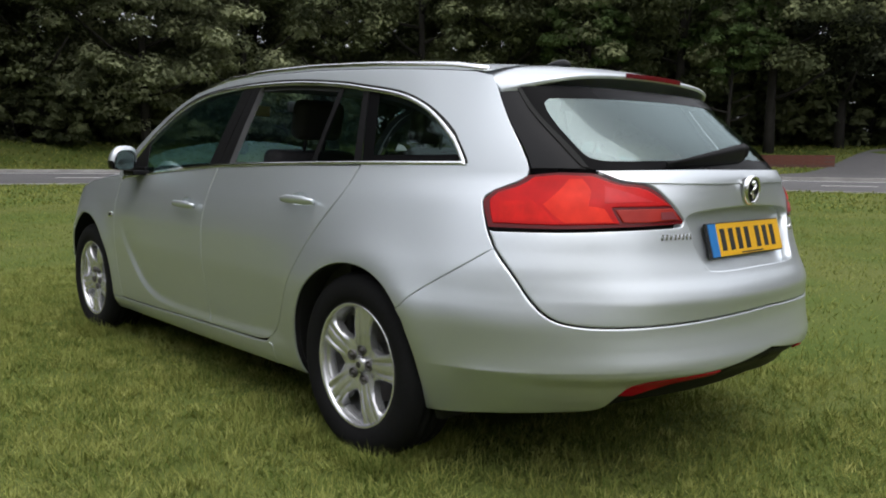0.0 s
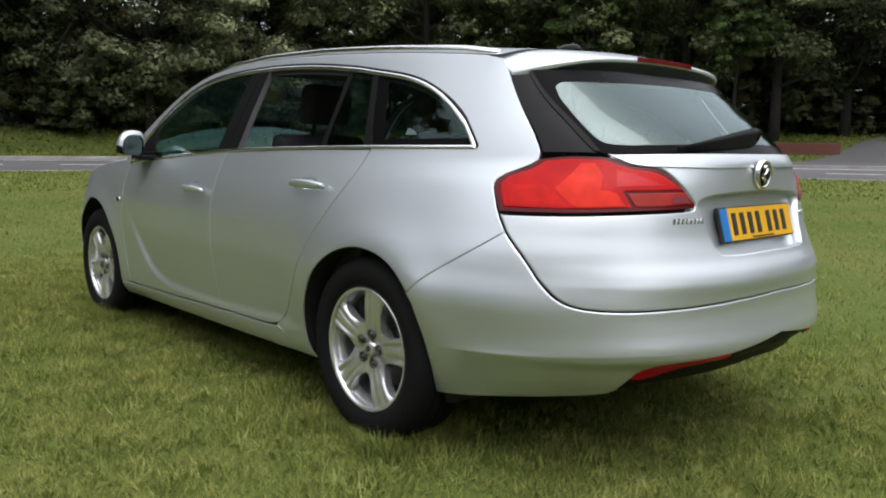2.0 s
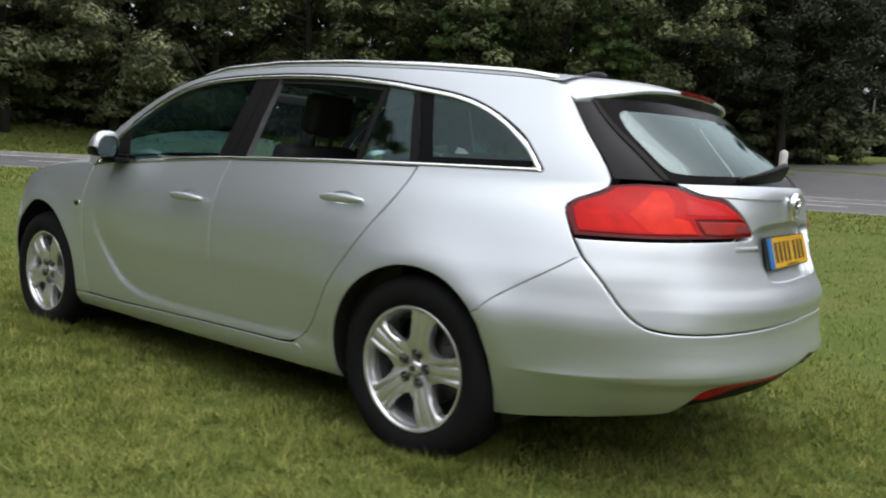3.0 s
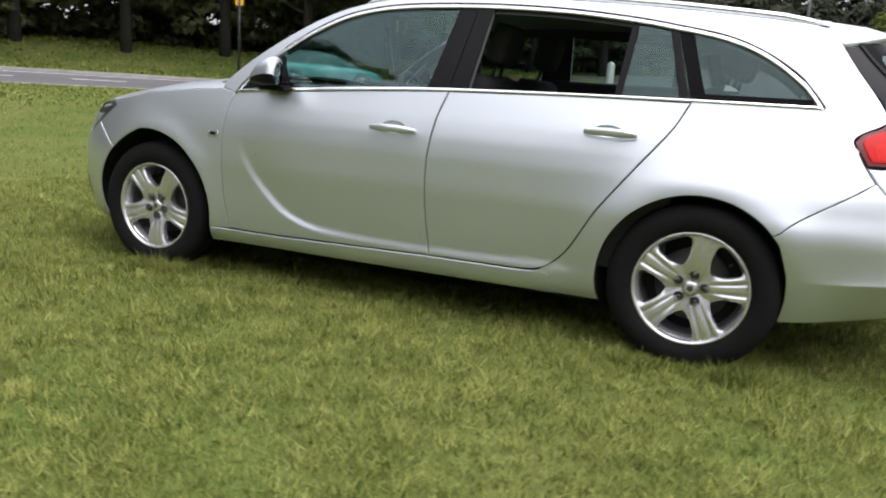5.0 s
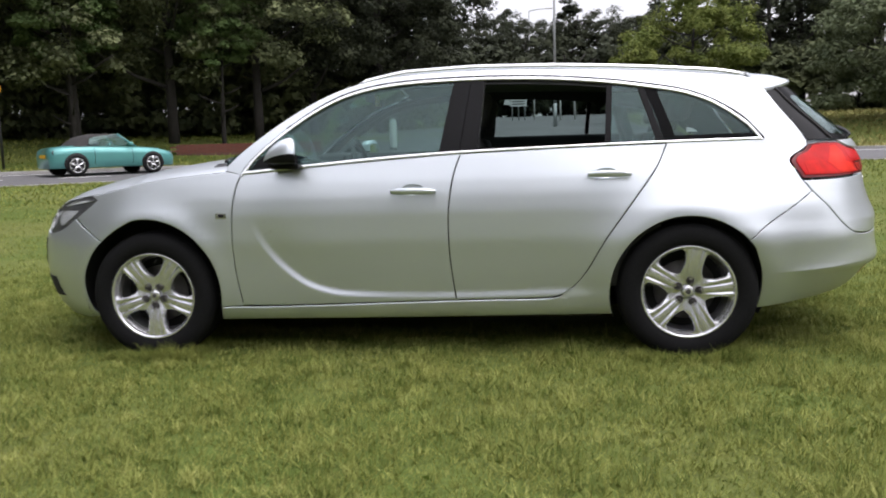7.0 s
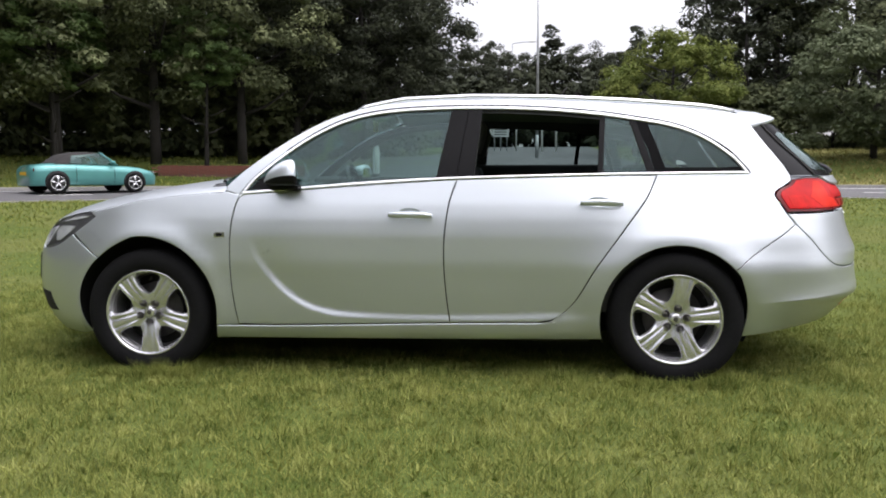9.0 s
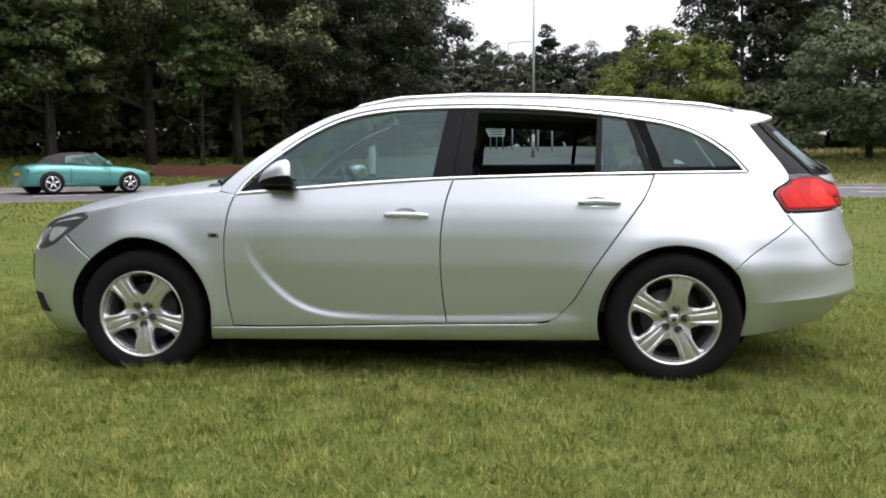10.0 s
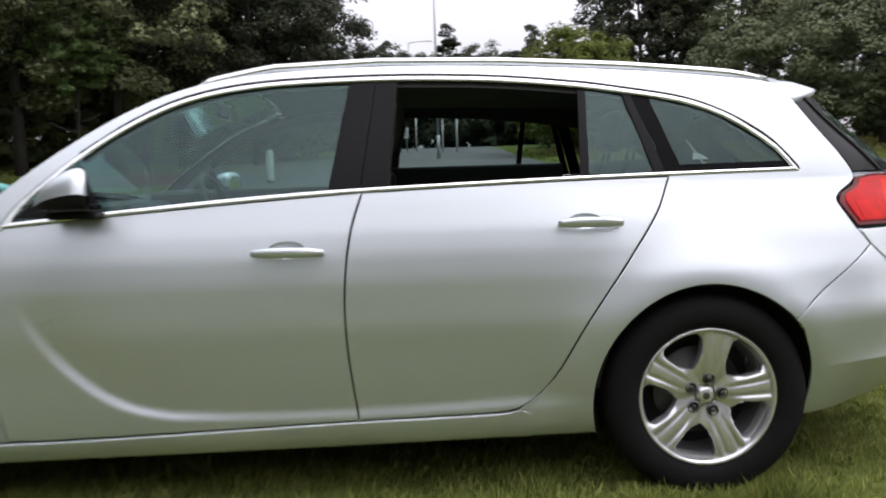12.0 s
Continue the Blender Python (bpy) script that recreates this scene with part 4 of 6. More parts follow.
def panel(name, poly, mat, parent=None, label="", gap=0.0031, depth=0.005, off=0.0, size=0.035, sym=False, side=1, holes=(), lip=0.0, fine=None, fade=None):
    """A sheet of the body's skin inside an outline on (u, z), edges turned in. sym: both halves in one mesh; side -1: the right-hand twin."""
    keep = lambda p: abs(p[0] - UC) < 2e-3 or abs(p[0] - UF) < 2e-3
    q, out, hold = inset(poly, gap, keep)
    qi = inset(poly, gap + lip, keep)[0] if lip else q
    uz, tri = fill(qi, size, [np.array(h) for h in holes], fine)
    n = normal(uz[:, 0], uz[:, 1])
    v = S(uz[:, 0], uz[:, 1]) + off * n
    e = 1e-3
    nq = normal(q[:, 0], q[:, 1])
    vq = S(q[:, 0], q[:, 1]) + off * nq
    vo = S(q[:, 0] + e * out[:, 0], q[:, 1] + e * out[:, 1]) + off * nq
    side_n = (vo - vq) / np.maximum(np.linalg.norm(vo - vq, axis=1, keepdims=True), 1e-9)
    k0, k = len(v), len(q)
    if lip:
        ni = normal(qi[:, 0], qi[:, 1])
        vi = S(qi[:, 0], qi[:, 1]) + off * ni
        drop = lip * (fade(q[:, 0:1]) if fade else 1)
        turned = .6 * (fade(q[:, 0:1]) if fade else 1)
        rings = [(vi, ni), (vq - .22 * drop * nq, nq * .8 + side_n * turned), (vq - .75 * drop * nq, side_n * .85 + nq * .5), (vq - (depth + lip) * nq, side_n)]
    else:
        rings = [(vq, side_n * 0.6 + nq * 0.4), (vq - depth * nq, side_n)]
    verts = np.vstack([v] + [r[0] for r in rings])
    norms = np.vstack([n] + [r[1] for r in rings])
    faces = [tuple(t) for t in tri]
    for i in range(k):
        j = (i + 1) % k
        if hold[i] and hold[j]:
            continue
        for m in range(len(rings) - 1):
            a0 = k0 + m * k
            faces.append((a0 + j, a0 + k + j, a0 + k + i, a0 + i))
    # the outer faces look along their normals
    a, b, c = (v[[t[m] for t in tri]] for m in range(3))
    turn = (np.cross(b - a, c - a) * n[[t[0] for t in tri]]).sum(1).mean() < 0
    if turn:
        faces[: len(tri)] = [t[::-1] for t in faces[: len(tri)]]
    flip = np.array([1, -1, 1])
    if sym:
        m = len(verts)
        faces += [tuple(i + m for i in f[::-1]) for f in faces]
        verts, norms = np.vstack([verts, verts * flip]), np.vstack([norms, norms * flip])
    elif side < 0:
        verts, norms, faces = verts * flip, norms * flip, [f[::-1] for f in faces]
    return link(name, verts, faces, mat, parent or car, label, normals=norms)


def both(name, poly, mat, label="", **more):
    return [panel(name, poly, mat, label=label, side=s, **more) for s in (1, -1)]


def arc(cx, cz, r, a0, a1, n=26):
    return [(cx + r * math.cos(radians(a0 + (a1 - a0) * k / n)), cz + r * math.sin(radians(a0 + (a1 - a0) * k / n))) for k in range(n + 1)]


def beside(run, offsets):
    """Points along lines that run beside a run of points."""
    p = np.array(run)
    d = np.gradient(p, axis=0)
    d /= np.linalg.norm(d, axis=1, keepdims=True)
    n = np.stack([d[:, 1], -d[:, 0]], 1)
    return np.vstack([p + o * n for o in offsets])


BLADE_LINES = beside(curve(BLADE, .010), (-.010, -.004, .002, .008, .014, .020, .026))
CREASE = [(u, float(crease_z(np.array(u)))) for u in np.arange(UC + .01, -.33, .011)]
CREASE_LINES = beside(CREASE, (-.030, -.018, -.009, -.002, .004, .012))
# seam lines on (u, z)
F_EDGE = [(2.222, .945), (2.252, .855), (2.272, .70), (2.271, .49), (2.259, .373), (2.243, .268)]
B_SEAM = [(1.098, 1.021), (1.137, .898), (1.160, .73), (1.161, .56), (1.149, .412), (1.133, .285)]
R_SEAM = [(.096, 1.036), (.150, .925), (.262, .773), (.394, .592), (.492, .425), (.550, .355), (.618, .310), (.704, .2965)]
EAVES = [(2.30, .985), (2.20, 1.075), (2.02, 1.205), (1.83, 1.315), (1.64, 1.385), (1.40, 1.424), (1.04, 1.438), (.62, 1.430), (.2, 1.409), (-.12, 1.385), (-.36, 1.362)]
CHROME_OUT = [(2.226, .941), (2.158, 1.025), (1.991, 1.165), (1.822, 1.274), (1.648, 1.346), (1.412, 1.386), (1.042, 1.398), (.678, 1.388), (.389, 1.363), (.216, 1.339), (.014, 1.304), (-.129, 1.254), (-.241, 1.187), (-.327, 1.118), (-.374, 1.063), (-.382, 1.050)]


def drawn_in(run, width):
    """A run of points moved square to itself by a width, to its left."""
    p = np.array(curve(run, .06))
    d = np.gradient(p, axis=0)
    d /= np.linalg.norm(d, axis=1, keepdims=True)
    return [tuple(q) for q in p + width * np.stack([-d[:, 1], d[:, 0]], 1)]


CHROME_IN = drawn_in(CHROME_OUT, .0145)
HATCH = [(-.47, 1.352), (-.518, 1.294), (-.570, 1.18), (-.604, 1.09), (-.618, 1.035), (-.610, 1.010), (-.585, .995), (-.521, .966), (-.500, .950), (-.497, .935), (-.516, .900), (-.547, .845), (-.590, .792), (-.674, .716), (-.728, .648), (-.786, .598), (-.842, .578), (-.929, .572), (-1.068, .576), (-1.27, .586), (UC, .592)]
BUMP_SEAM = [(-.285, .582), (-.392, .649), (-.470, .700), (-.530, .744), (-.590, .792)]
FENDER_TOP = [(2.318, .957), (2.45, .948), (2.60, .934), (2.80, .908), (3.0, .879), (3.15, .854)]


def rear_arch(a0, a1):
    return arc(0.003, .318, .374, a0, a1)


def front_arch(a0, a1):
    return arc(2.745, .335, .390, a0, a1)


# quarter panel with the roof side, from the rear door to the tailgate
quarter = outline(R_SEAM[::-1][2:], [(.096, 1.036), (.096, 1.046)], [(.096, 1.046), (-.39, 1.049)], CHROME_OUT[::-1], [(2.226, .941), (2.30, .962)], EAVES, [(-.36, 1.362), (-.47, 1.352)], HATCH[:13],
                  BUMP_SEAM[::-1], rear_arch(137, -17), [(.362, .207), (.60, .203)], [(.60, .203), (.60, .285), (.620, .308)])
both("quarter_panel", quarter, PAINT, lip=.003)
front_door = outline(F_EDGE, [(2.243, .268), (1.986, .268), (1.133, .290)], B_SEAM[::-1], [(1.098, 1.021), (1.5, .997), (1.916, .968), (2.222, .945)])
def oval(u, z, a, b, n=32):
    return [(u + a * math.cos(2 * math.pi * k / n), z + b * math.sin(2 * math.pi * k / n)) for k in range(n)]


BOWL_F, BOWL_R = (1.337, .849, .058, .027), (.392, .906, .058, .025)
doors_f = both("front_door", front_door, PAINT, size=.013, lip=.004, fine=BLADE_LINES, holes=[oval(*BOWL_F)])
rear_door = outline(B_SEAM, [(1.133, .290), (.704, .297)], R_SEAM[::-1], [(.096, 1.040), (.54, 1.035), (1.098, 1.020)])
doors_r = both("rear_door", rear_door, PAINT, size=.014, lip=.004, fine=BLADE_LINES, holes=[oval(*BOWL_R)])
fender = outline(FENDER_TOP, [(3.15, .854), (3.138, .842), (3.094, .827)], [(3.094, .827), (3.190, .735)], [(3.190, .735), (3.0184, .6132)], front_arch(45.5, 190), [(2.361, .262), (2.243, .264)], F_EDGE[::-1], [(2.222, .945), (2.30, .962), (2.318, .957)])
both("front_wing", fender, PAINT, lip=.004)
for run, name in ((quarter, "side_lining"), (front_door, "door_lining"), (rear_door, "door_lining")):
    both(name, run, CABIN, off=-.03, depth=.001, gap=.004, size=.06)
sill = outline([(2.358, .263), (1.986, .265), (1.133, .2885), (.704, .2950), (.617, .306)], [(.617, .306), (.575, .292)], [(.575, .292), (.575, .205)], [(.575, .205), (1.4, .194), (2.375, .186)], [(2.375, .186), (2.358, .263)])
both("sill", sill, PAINT, off=.0014, depth=.006, lip=.0055, fade=lambda u: .1 + .9 * step(.60, .70, u))
rear_bumper = outline(HATCH[12:], [(UC, .592), (UC, .455)],
                      [(UC, .455), (-1.20, .420), (-1.01, .398), (-.955, .340), (-.925, .293), (-.80, .277), (-.60, .252), (-.368, .232)], rear_arch(193, 137), BUMP_SEAM)
panel("rear_bumper", rear_bumper, PAINT, sym=True, size=.014, gap=.0022, off=.002, depth=.007, lip=.0055, fine=CREASE_LINES, fade=lambda u: .12 + .88 * step(-.55, -.64, u))
diffuser = outline([(UC, .453), (-1.20, .418), (-1.01, .396), (-.957, .338), (-.925, .289)], [(-.925, .289), (-1.05, .325), (UC, .35)], [(UC, .36), (UC, .453)])
panel("bumper_insert", diffuser, BLACK_TRIM, label="black plastic lower bumper insert", sym=True, off=-.006)
front_bumper = outline([(3.198, .731), (3.273, .672), (3.385, .640)], [(3.385, .640), (3.472, .654), (3.506, .71), (3.495, .763)], [(3.495, .763), (UF, .763)], [(UF, .763), (UF, .19)], [(UF, .19), (3.3, .185), (3.1115, .2016)], front_arch(-20, 45.5), [(3.0184, .6132), (3.198, .731)])
panel("front_bumper", front_bumper, PAINT, sym=True, lip=.002)
inlet = outline([(3.335, .408), (3.322, .350), (3.298, .303)], [(3.298, .303), (3.38, .294), (3.47, .298)], [(3.47, .298), (3.485, .405)], [(3.485, .405), (3.335, .408)])
both("fog_inlet", inlet, MATT_BLACK, off=.003)
grille = outline([(3.45, .61), (UF, .59)], [(UF, .59), (UF, .45)], [(UF, .45), (3.52, .45), (3.45, .61)])
panel("grille", grille, MATT_BLACK, sym=True, off=.004)

# tail lamps, tailgate
LAMP = [(-.548, .852), (-.516, .903), (-.499, .937), (-.521, .963), (-.588, .992), (-.612, 1.016), (-.701, 1.026), (-.806, 1.025), (-.879, .998), (-.973, .987), (-1.064, .939), (-1.134, .884), (-1.131, .870), (-.935, .862), (-.749, .854)]
lamp_run = outline(LAMP[:6], LAMP[5:8], LAMP[7:12], LAMP[11:13], LAMP[12:] + [LAMP[0]])
for ob_side in (1, -1):
    lamp = panel("tail_lamp", lamp_run, RED_DEEP, label="dark red tail lamp lens with brighter bands", side=ob_side, gap=.0025, off=.004)
    main = outline([(-.560, .866), (-.545, .890), (-.524, .936), (-.538, .957), (-.60, .981), (-.632, 1.008)], [(-.632, 1.008), (-.70, 1.015), (-.80, 1.013)], [(-.80, 1.013), (-.88, .988), (-.97, .974), (-1.075, .926)], [(-1.075, .926), (-.885, .921)], [(-.885, .921), (-.922, .873)], [(-.922, .873), (-.749, .866), (-.560, .866)])
    facet = outline([(-.735, 1.004), (-.712, .955), (-.690, .925)], [(-.690, .925), (-.735, .890), (-.770, .869)], [(-.770, .869), (-.905, .875)], [(-.905, .875), (-.868, .918), (-.822, .925)], [(-.822, .925), (-.815, .965), (-.775, 1.006)], [(-.775, 1.006), (-.735, 1.004)])
    block = outline([(-.556, .935), (-.66, .938)], [(-.66, .938), (-.715, .905), (-.745, .872)], [(-.745, .872), (-.575, .872)], [(-.575, .872), (-.556, .935)])
    ridge = outline([(-.84, .985), (-.90, .972), (-1.03, .936)], [(-1.03, .936), (-.86, .930)], [(-.86, .930), (-.84, .985)])
    amber = outline([(-.897, .915), (-1.082, .920)], [(-1.082, .920), (-1.118, .884)], [(-1.118, .884), (-1.0, .876), (-.930, .876)], [(-.930, .876), (-.897, .915)])
    reverse = outline([(-1.040, .908), (-1.086, .910)], [(-1.086, .910), (-1.108, .886)], [(-1.108, .886), (-1.046, .884)], [(-1.046, .884), (-1.040, .908)])
    panel("main_lens", main, RED_LENS, parent=lamp, side=ob_side, off=.0075, depth=.004, gap=.001, lip=.003)
    panel("bright_facet", facet, RED_BRIGHT, parent=lamp, side=ob_side, off=.0082, depth=.002, gap=.003, label="brighter orange-red facet")
    panel("corner_facet", block, RED_WARM, parent=lamp, side=ob_side, off=.0082, depth=.002, gap=.003)
    panel("upper_facet", ridge, RED_PINK, parent=lamp, side=ob_side, off=.0082, depth=.002, gap=.003, label="paler pinkish red facet")
    panel("indicator_lens", amber, ORANGE_LENS, parent=lamp, side=ob_side, off=.0075, depth=.004, gap=.001, lip=.003)
    panel("reverse_lens", reverse, REVERSE_LENS, parent=lamp, side=ob_side, off=.009, depth=.003, gap=.001, label="smoky pink reversing lens")
tail_lo = outline([(-.548, .846), (-.590, .792)], HATCH[12:], [(UC, .592), (UC, .728)], [(UC, .728), (-1.262, .728), (-1.218, .740), (-1.200, .785), (-1.178, .845), (-1.148, .885)], [(-1.148, .885), (-1.20, .902), (-1.35, .912), (UC, .916)],
                  [(UC, .916), (UC, 1.034)], [(UC, 1.034), (-1.2, 1.034), (-.971, 1.031), (-.812, 1.028)], [(-.812, 1.028), (-.879, 1.000), (-.973, .989), (-1.066, .940), (-1.138, .884)], [(-1.138, .884), (-1.133, .867), (-.935, .858), (-.749, .850), (-.548, .846)])
panel("tailgate", tail_lo, PAINT, sym=True, depth=.036, size=.016, gap=.0040, lip=.005)
pocket = outline([(UC, .725), (-1.262, .725), (-1.214, .737), (-1.174, .842), (-1.143, .887)], [(-1.143, .887), (-1.20, .906), (UC, .920)], [(UC, .920), (UC, .725)])
panel("plate_recess", pocket, PAINT, sym=True, off=-.032, depth=.001, gap=-.004)

# rear screen with its dark border and the side trims
trim_d = outline([(-.522, 1.292), (-.570, 1.18), (-.608, 1.09), (-.622, 1.036)], [(-.622, 1.036), (-.790, 1.036)], [(-.790, 1.036), (-.764, 1.078), (-.726, 1.144), (-.676, 1.227), (-.642, 1.295)], [(-.642, 1.295), (-.522, 1.292)])
both("pillar_trim", trim_d, GLOSS_BLACK, label="dark grey gloss pillar trim", off=-.002)
strip = outline([(-.660, 1.300), (-.694, 1.227), (-.744, 1.144), (-.782, 1.078), (-.800, 1.040)], [(-.800, 1.040), (-.780, 1.040)], [(-.780, 1.040), (-.754, 1.078), (-.716, 1.144), (-.666, 1.227), (-.632, 1.300)], [(-.632, 1.300), (-.660, 1.300)])
both("screen_seal", strip, MATT_BLACK, off=.004, depth=.006, gap=.002)
frit = outline([(-.650, 1.30), (-.686, 1.227), (-.736, 1.144), (-.790, 1.038)], [(-.790, 1.038), (-.971, 1.038), (UC, 1.042)], [(UC, 1.042), (UC, 1.078)], [(UC, 1.078), (-1.006, 1.066), (-.848, 1.066), (-.800, 1.086), (-.768, 1.15), (-.744, 1.215), (-.746, 1.250), (-.785, 1.268)],
               [(-.785, 1.268), (UC, 1.277)], [(UC, 1.277), (UC, 1.312)], [(UC, 1.312), (-.65, 1.312)])
panel("screen_border", frit, FRIT, sym=True, off=-.004, depth=.004, gap=0)
screen = outline([(UC, 1.078), (-1.006, 1.066), (-.848, 1.066), (-.800, 1.086), (-.768, 1.15), (-.744, 1.215), (-.746, 1.250), (-.785, 1.268)], [(-.785, 1.268), (UC, 1.277)], [(UC, 1.277), (UC, 1.078)])
panel("rear_screen", screen, REAR_GLASS, sym=True, off=-.005, depth=.003, gap=-.001)

# side windows, pillars, bright surround
def sliver(a, b):
    return outline(a, [a[-1], b[-1]], b[::-1], [b[0], a[0]])


both("window_surround", sliver(CHROME_OUT, CHROME_IN), CHROME, label="bright chrome window surround", gap=.0005, off=.003, depth=.005, size=.03, lip=.005)
BELT_UP = [(2.209, .957), (1.917, .981), (1.5, 1.012), (1.106, 1.031), (.54, 1.045), (.095, 1.052), (-.366, 1.056)]
both("waist_strip", sliver([(2.222, .943), (1.916, .968), (1.5, .998), (1.105, 1.019), (.54, 1.035), (.096, 1.042), (-.386, 1.046)], BELT_UP), CHROME, label="bright chrome waist strip", gap=.0005, off=.006, depth=.008, size=.03, lip=.0045)


def cut(run, u0, u1):
    """The piece of a run of points between two places along the car, from u0 to u1."""
    p = np.array(sorted(curve(run)))
    mid = [tuple(q) for q in p if min(u0, u1) < q[0] < max(u0, u1)]
    ends = [(u, float(np.interp(u, p[:, 0], p[:, 1]))) for u in (min(u0, u1), max(u0, u1))]
    run_out = [ends[0]] + mid + [ends[1]]
    return run_out if u0 < u1 else run_out[::-1]


def window(lo0, lo1, hi0, hi1):
    """Outline of a side window between two slanting edges: low points and high points, front first."""
    return outline(cut(BELT_UP, lo1, lo0), cut(CHROME_IN, hi0, hi1), [cut(CHROME_IN, hi0, hi1)[-1], cut(BELT_UP, lo1, lo0)[0]])


for ob_side in (1, -1):
    panel("front_window", window(2.200, 1.208, 2.180, 1.136), SIDE_GLASS, side=ob_side, off=-.010, depth=.003, gap=0, label="tinted front door glass")
    panel("window_seal", sliver([(u, z + .009) for u, z in CHROME_OUT[2:-4]] + [(-.252, 1.193), (-.338, 1.121), (-.388, 1.062), (-.392, 1.050)], CHROME_OUT[2:]), MATT_BLACK, side=ob_side, off=.0008, depth=.004, gap=0)
    panel("pillar_cover", window(1.208, 1.104, 1.136, 1.046), BLACK_TRIM, side=ob_side, off=-.003, gap=.0015)
    panel("pillar_cover", window(1.104, 1.014, 1.046, .975), BLACK_TRIM, side=ob_side, off=-.003, gap=.0015)
    panel("header_lining", sliver(CHROME_OUT[2:-2], drawn_in(CHROME_OUT[2:-2], .027)), CABIN, side=ob_side, off=-.020, depth=.001, gap=0)
    panel("pillar_lining", window(1.206, 1.018, 1.134, .979), CABIN, side=ob_side, off=-.03, depth=.001, gap=0)
    edge = np.array([(1.0135, 1.036), (.995, 1.20), (.9755, 1.385)])
    outer, inner = (S(edge[:, 0], edge[:, 1]) + o * normal(edge[:, 0], edge[:, 1]) for o in (-.004, -.030))
    # strip whose lighter grey imitates a reflection along the window's front edge
    link("window_channel", np.vstack([outer, inner]) * [1, ob_side, 1], [(0, 1, 4, 3), (1, 2, 5, 4)], CHANNEL, car, "glass channel of the rear door, sky reflection put in its grey")
    if ob_side < 0:
        panel("rear_window", window(1.014, .393, .975, .372), SIDE_GLASS, side=ob_side, off=-.010, depth=.003, gap=0)
    panel("window_divider", window(.393, .362, .372, .344), BLACK_TRIM, side=ob_side, off=-.005, gap=.001)
    panel("quarter_light", window(.362, .141, .344, .222), SIDE_GLASS, side=ob_side, off=-.010, depth=.003, gap=0)
    panel("pillar_cover", window(.141, .101, .222, .190), BLACK_TRIM, side=ob_side, off=-.003, gap=.001)
    panel("glass_border", window(.099, .040, .188, .128), FRIT, side=ob_side, off=-.0062, depth=.001, gap=0)
    low = cut(BELT_UP, .095, -.345)
    panel("glass_border", sliver(low, [(u, z + .026) for u, z in low]), FRIT, side=ob_side, off=-.0060, depth=.001, gap=0)
    panel("rear_side_window", window(.101, -.362, .190, -.354), DARK_GLASS, side=ob_side, off=-.008, depth=.003, gap=0, label="dark tinted rear side glass")

# roof, bonnet and windscreen: lofted between the left and right eaves
def eaves_z(x):
    e = np.array(EAVES[::-1])
    return np.interp(x, e[:, 0], e[:, 1])


def loft(name, xs, half, mat, label="", count=17, lift=0.0):
    """A crowned sheet: at each x the half outline is a list of (y, z) from the left edge to the middle."""
    rows = []
    for x in xs:
        p = np.array(half(x))
        t = np.linspace(0, 1, count)
        l = np.linspace(0, 1, len(p))
        cx = np.interp(t, l, p[:, 2]) if p.shape[1] > 2 else np.full(count, x)
        row = np.stack([cx, np.interp(t, l, p[:, 0]), np.interp(t, l, p[:, 1]) + lift], 1)
        rows.append(np.vstack([row, (row * [1, -1, 1])[-2::-1]]))
    v = np.array(rows)
    k = v.shape[1]
    f = [(i * k + j, i * k + j + 1, (i + 1) * k + j + 1, (i + 1) * k + j) for i in range(len(v) - 1) for j in range(k - 1)]
    return link(name, v.reshape(-1, 3), f, mat, car, label)


ROOF_X = [-.36, -.1, .2, .6, 1.04, 1.4, 1.60]
ROOF_C = [1.412, 1.436, 1.456, 1.474, 1.480, 1.468, 1.447]


def roof_half(x):
    ze = float(eaves_z(x))
    ye = float(S(np.array([x]), np.array([ze]))[0, 1])
    zc = float(pchip(np.array([x]), ROOF_X, ROOF_C)[0])
    t = np.linspace(0, 1, 17)
    y = ye * (1 - t)
    return [(a, zc - (zc - ze) * (a / ye) ** 3.2) for a in y]


loft("roof", np.linspace(-.365, 1.60, 40), roof_half, PAINT)


def windscreen_half(x):
    """x runs along the pillar; the middle of the screen bulges forward."""
    ze = float(eaves_z(x)) - .004
    ye = float(S(np.array([x]), np.array([ze]))[0, 1]) - .03
    t = np.linspace(0, 1, 17)
    f = (x - 1.60) / .70
    zc = 1.447 - .43 * max(f, 0) ** 1.05
    return [(ye * (1 - a), ze + (zc - ze) * (1 - (1 - a) ** 2.4), x + (.02 + .20 * f) * (1 - (1 - a) ** 2)) for a in t]


loft("windscreen", np.linspace(1.60, 2.30, 16), windscreen_half, SIDE_GLASS)
BON_X = [2.30, 2.5, 2.8, 3.1, 3.3, 3.45, 3.55]
BON_C = [1.040, 1.028, .990, .937, .890, .840, .792]


def bonnet_edge(u):
    """Where the bonnet's edge runs along the wing, over the headlamp and round the nose."""
    ft = np.array(FENDER_TOP + [(3.215, .844), (3.34, .817), (3.49, .770), (UF, .767)])
    return S(np.array([u]), np.array([np.interp(u, ft[:, 0], ft[:, 1])]))[0]


def bonnet_half(u):
    x, yb, zs = bonnet_edge(u)
    zc = max(float(pchip(np.array([x]), BON_X, BON_C)[0]), zs + .002)
    t = np.linspace(0, 1, 17)
    return [(max(yb - .003, 0) * (1 - a), zs + (zc - zs) * (1 - (1 - a) ** 2.2) ** .8, x) for a in t]


loft("bonnet", np.concatenate([np.linspace(2.31, 3.2, 34), np.linspace(3.22, UF, 30)]), bonnet_half, PAINT)
cowl = bmesh.new()
box(cowl, (2.28, -.68, .93), (2.44, .68, 1.00), .02)
part("scuttle", cowl, MATT_BLACK, car)

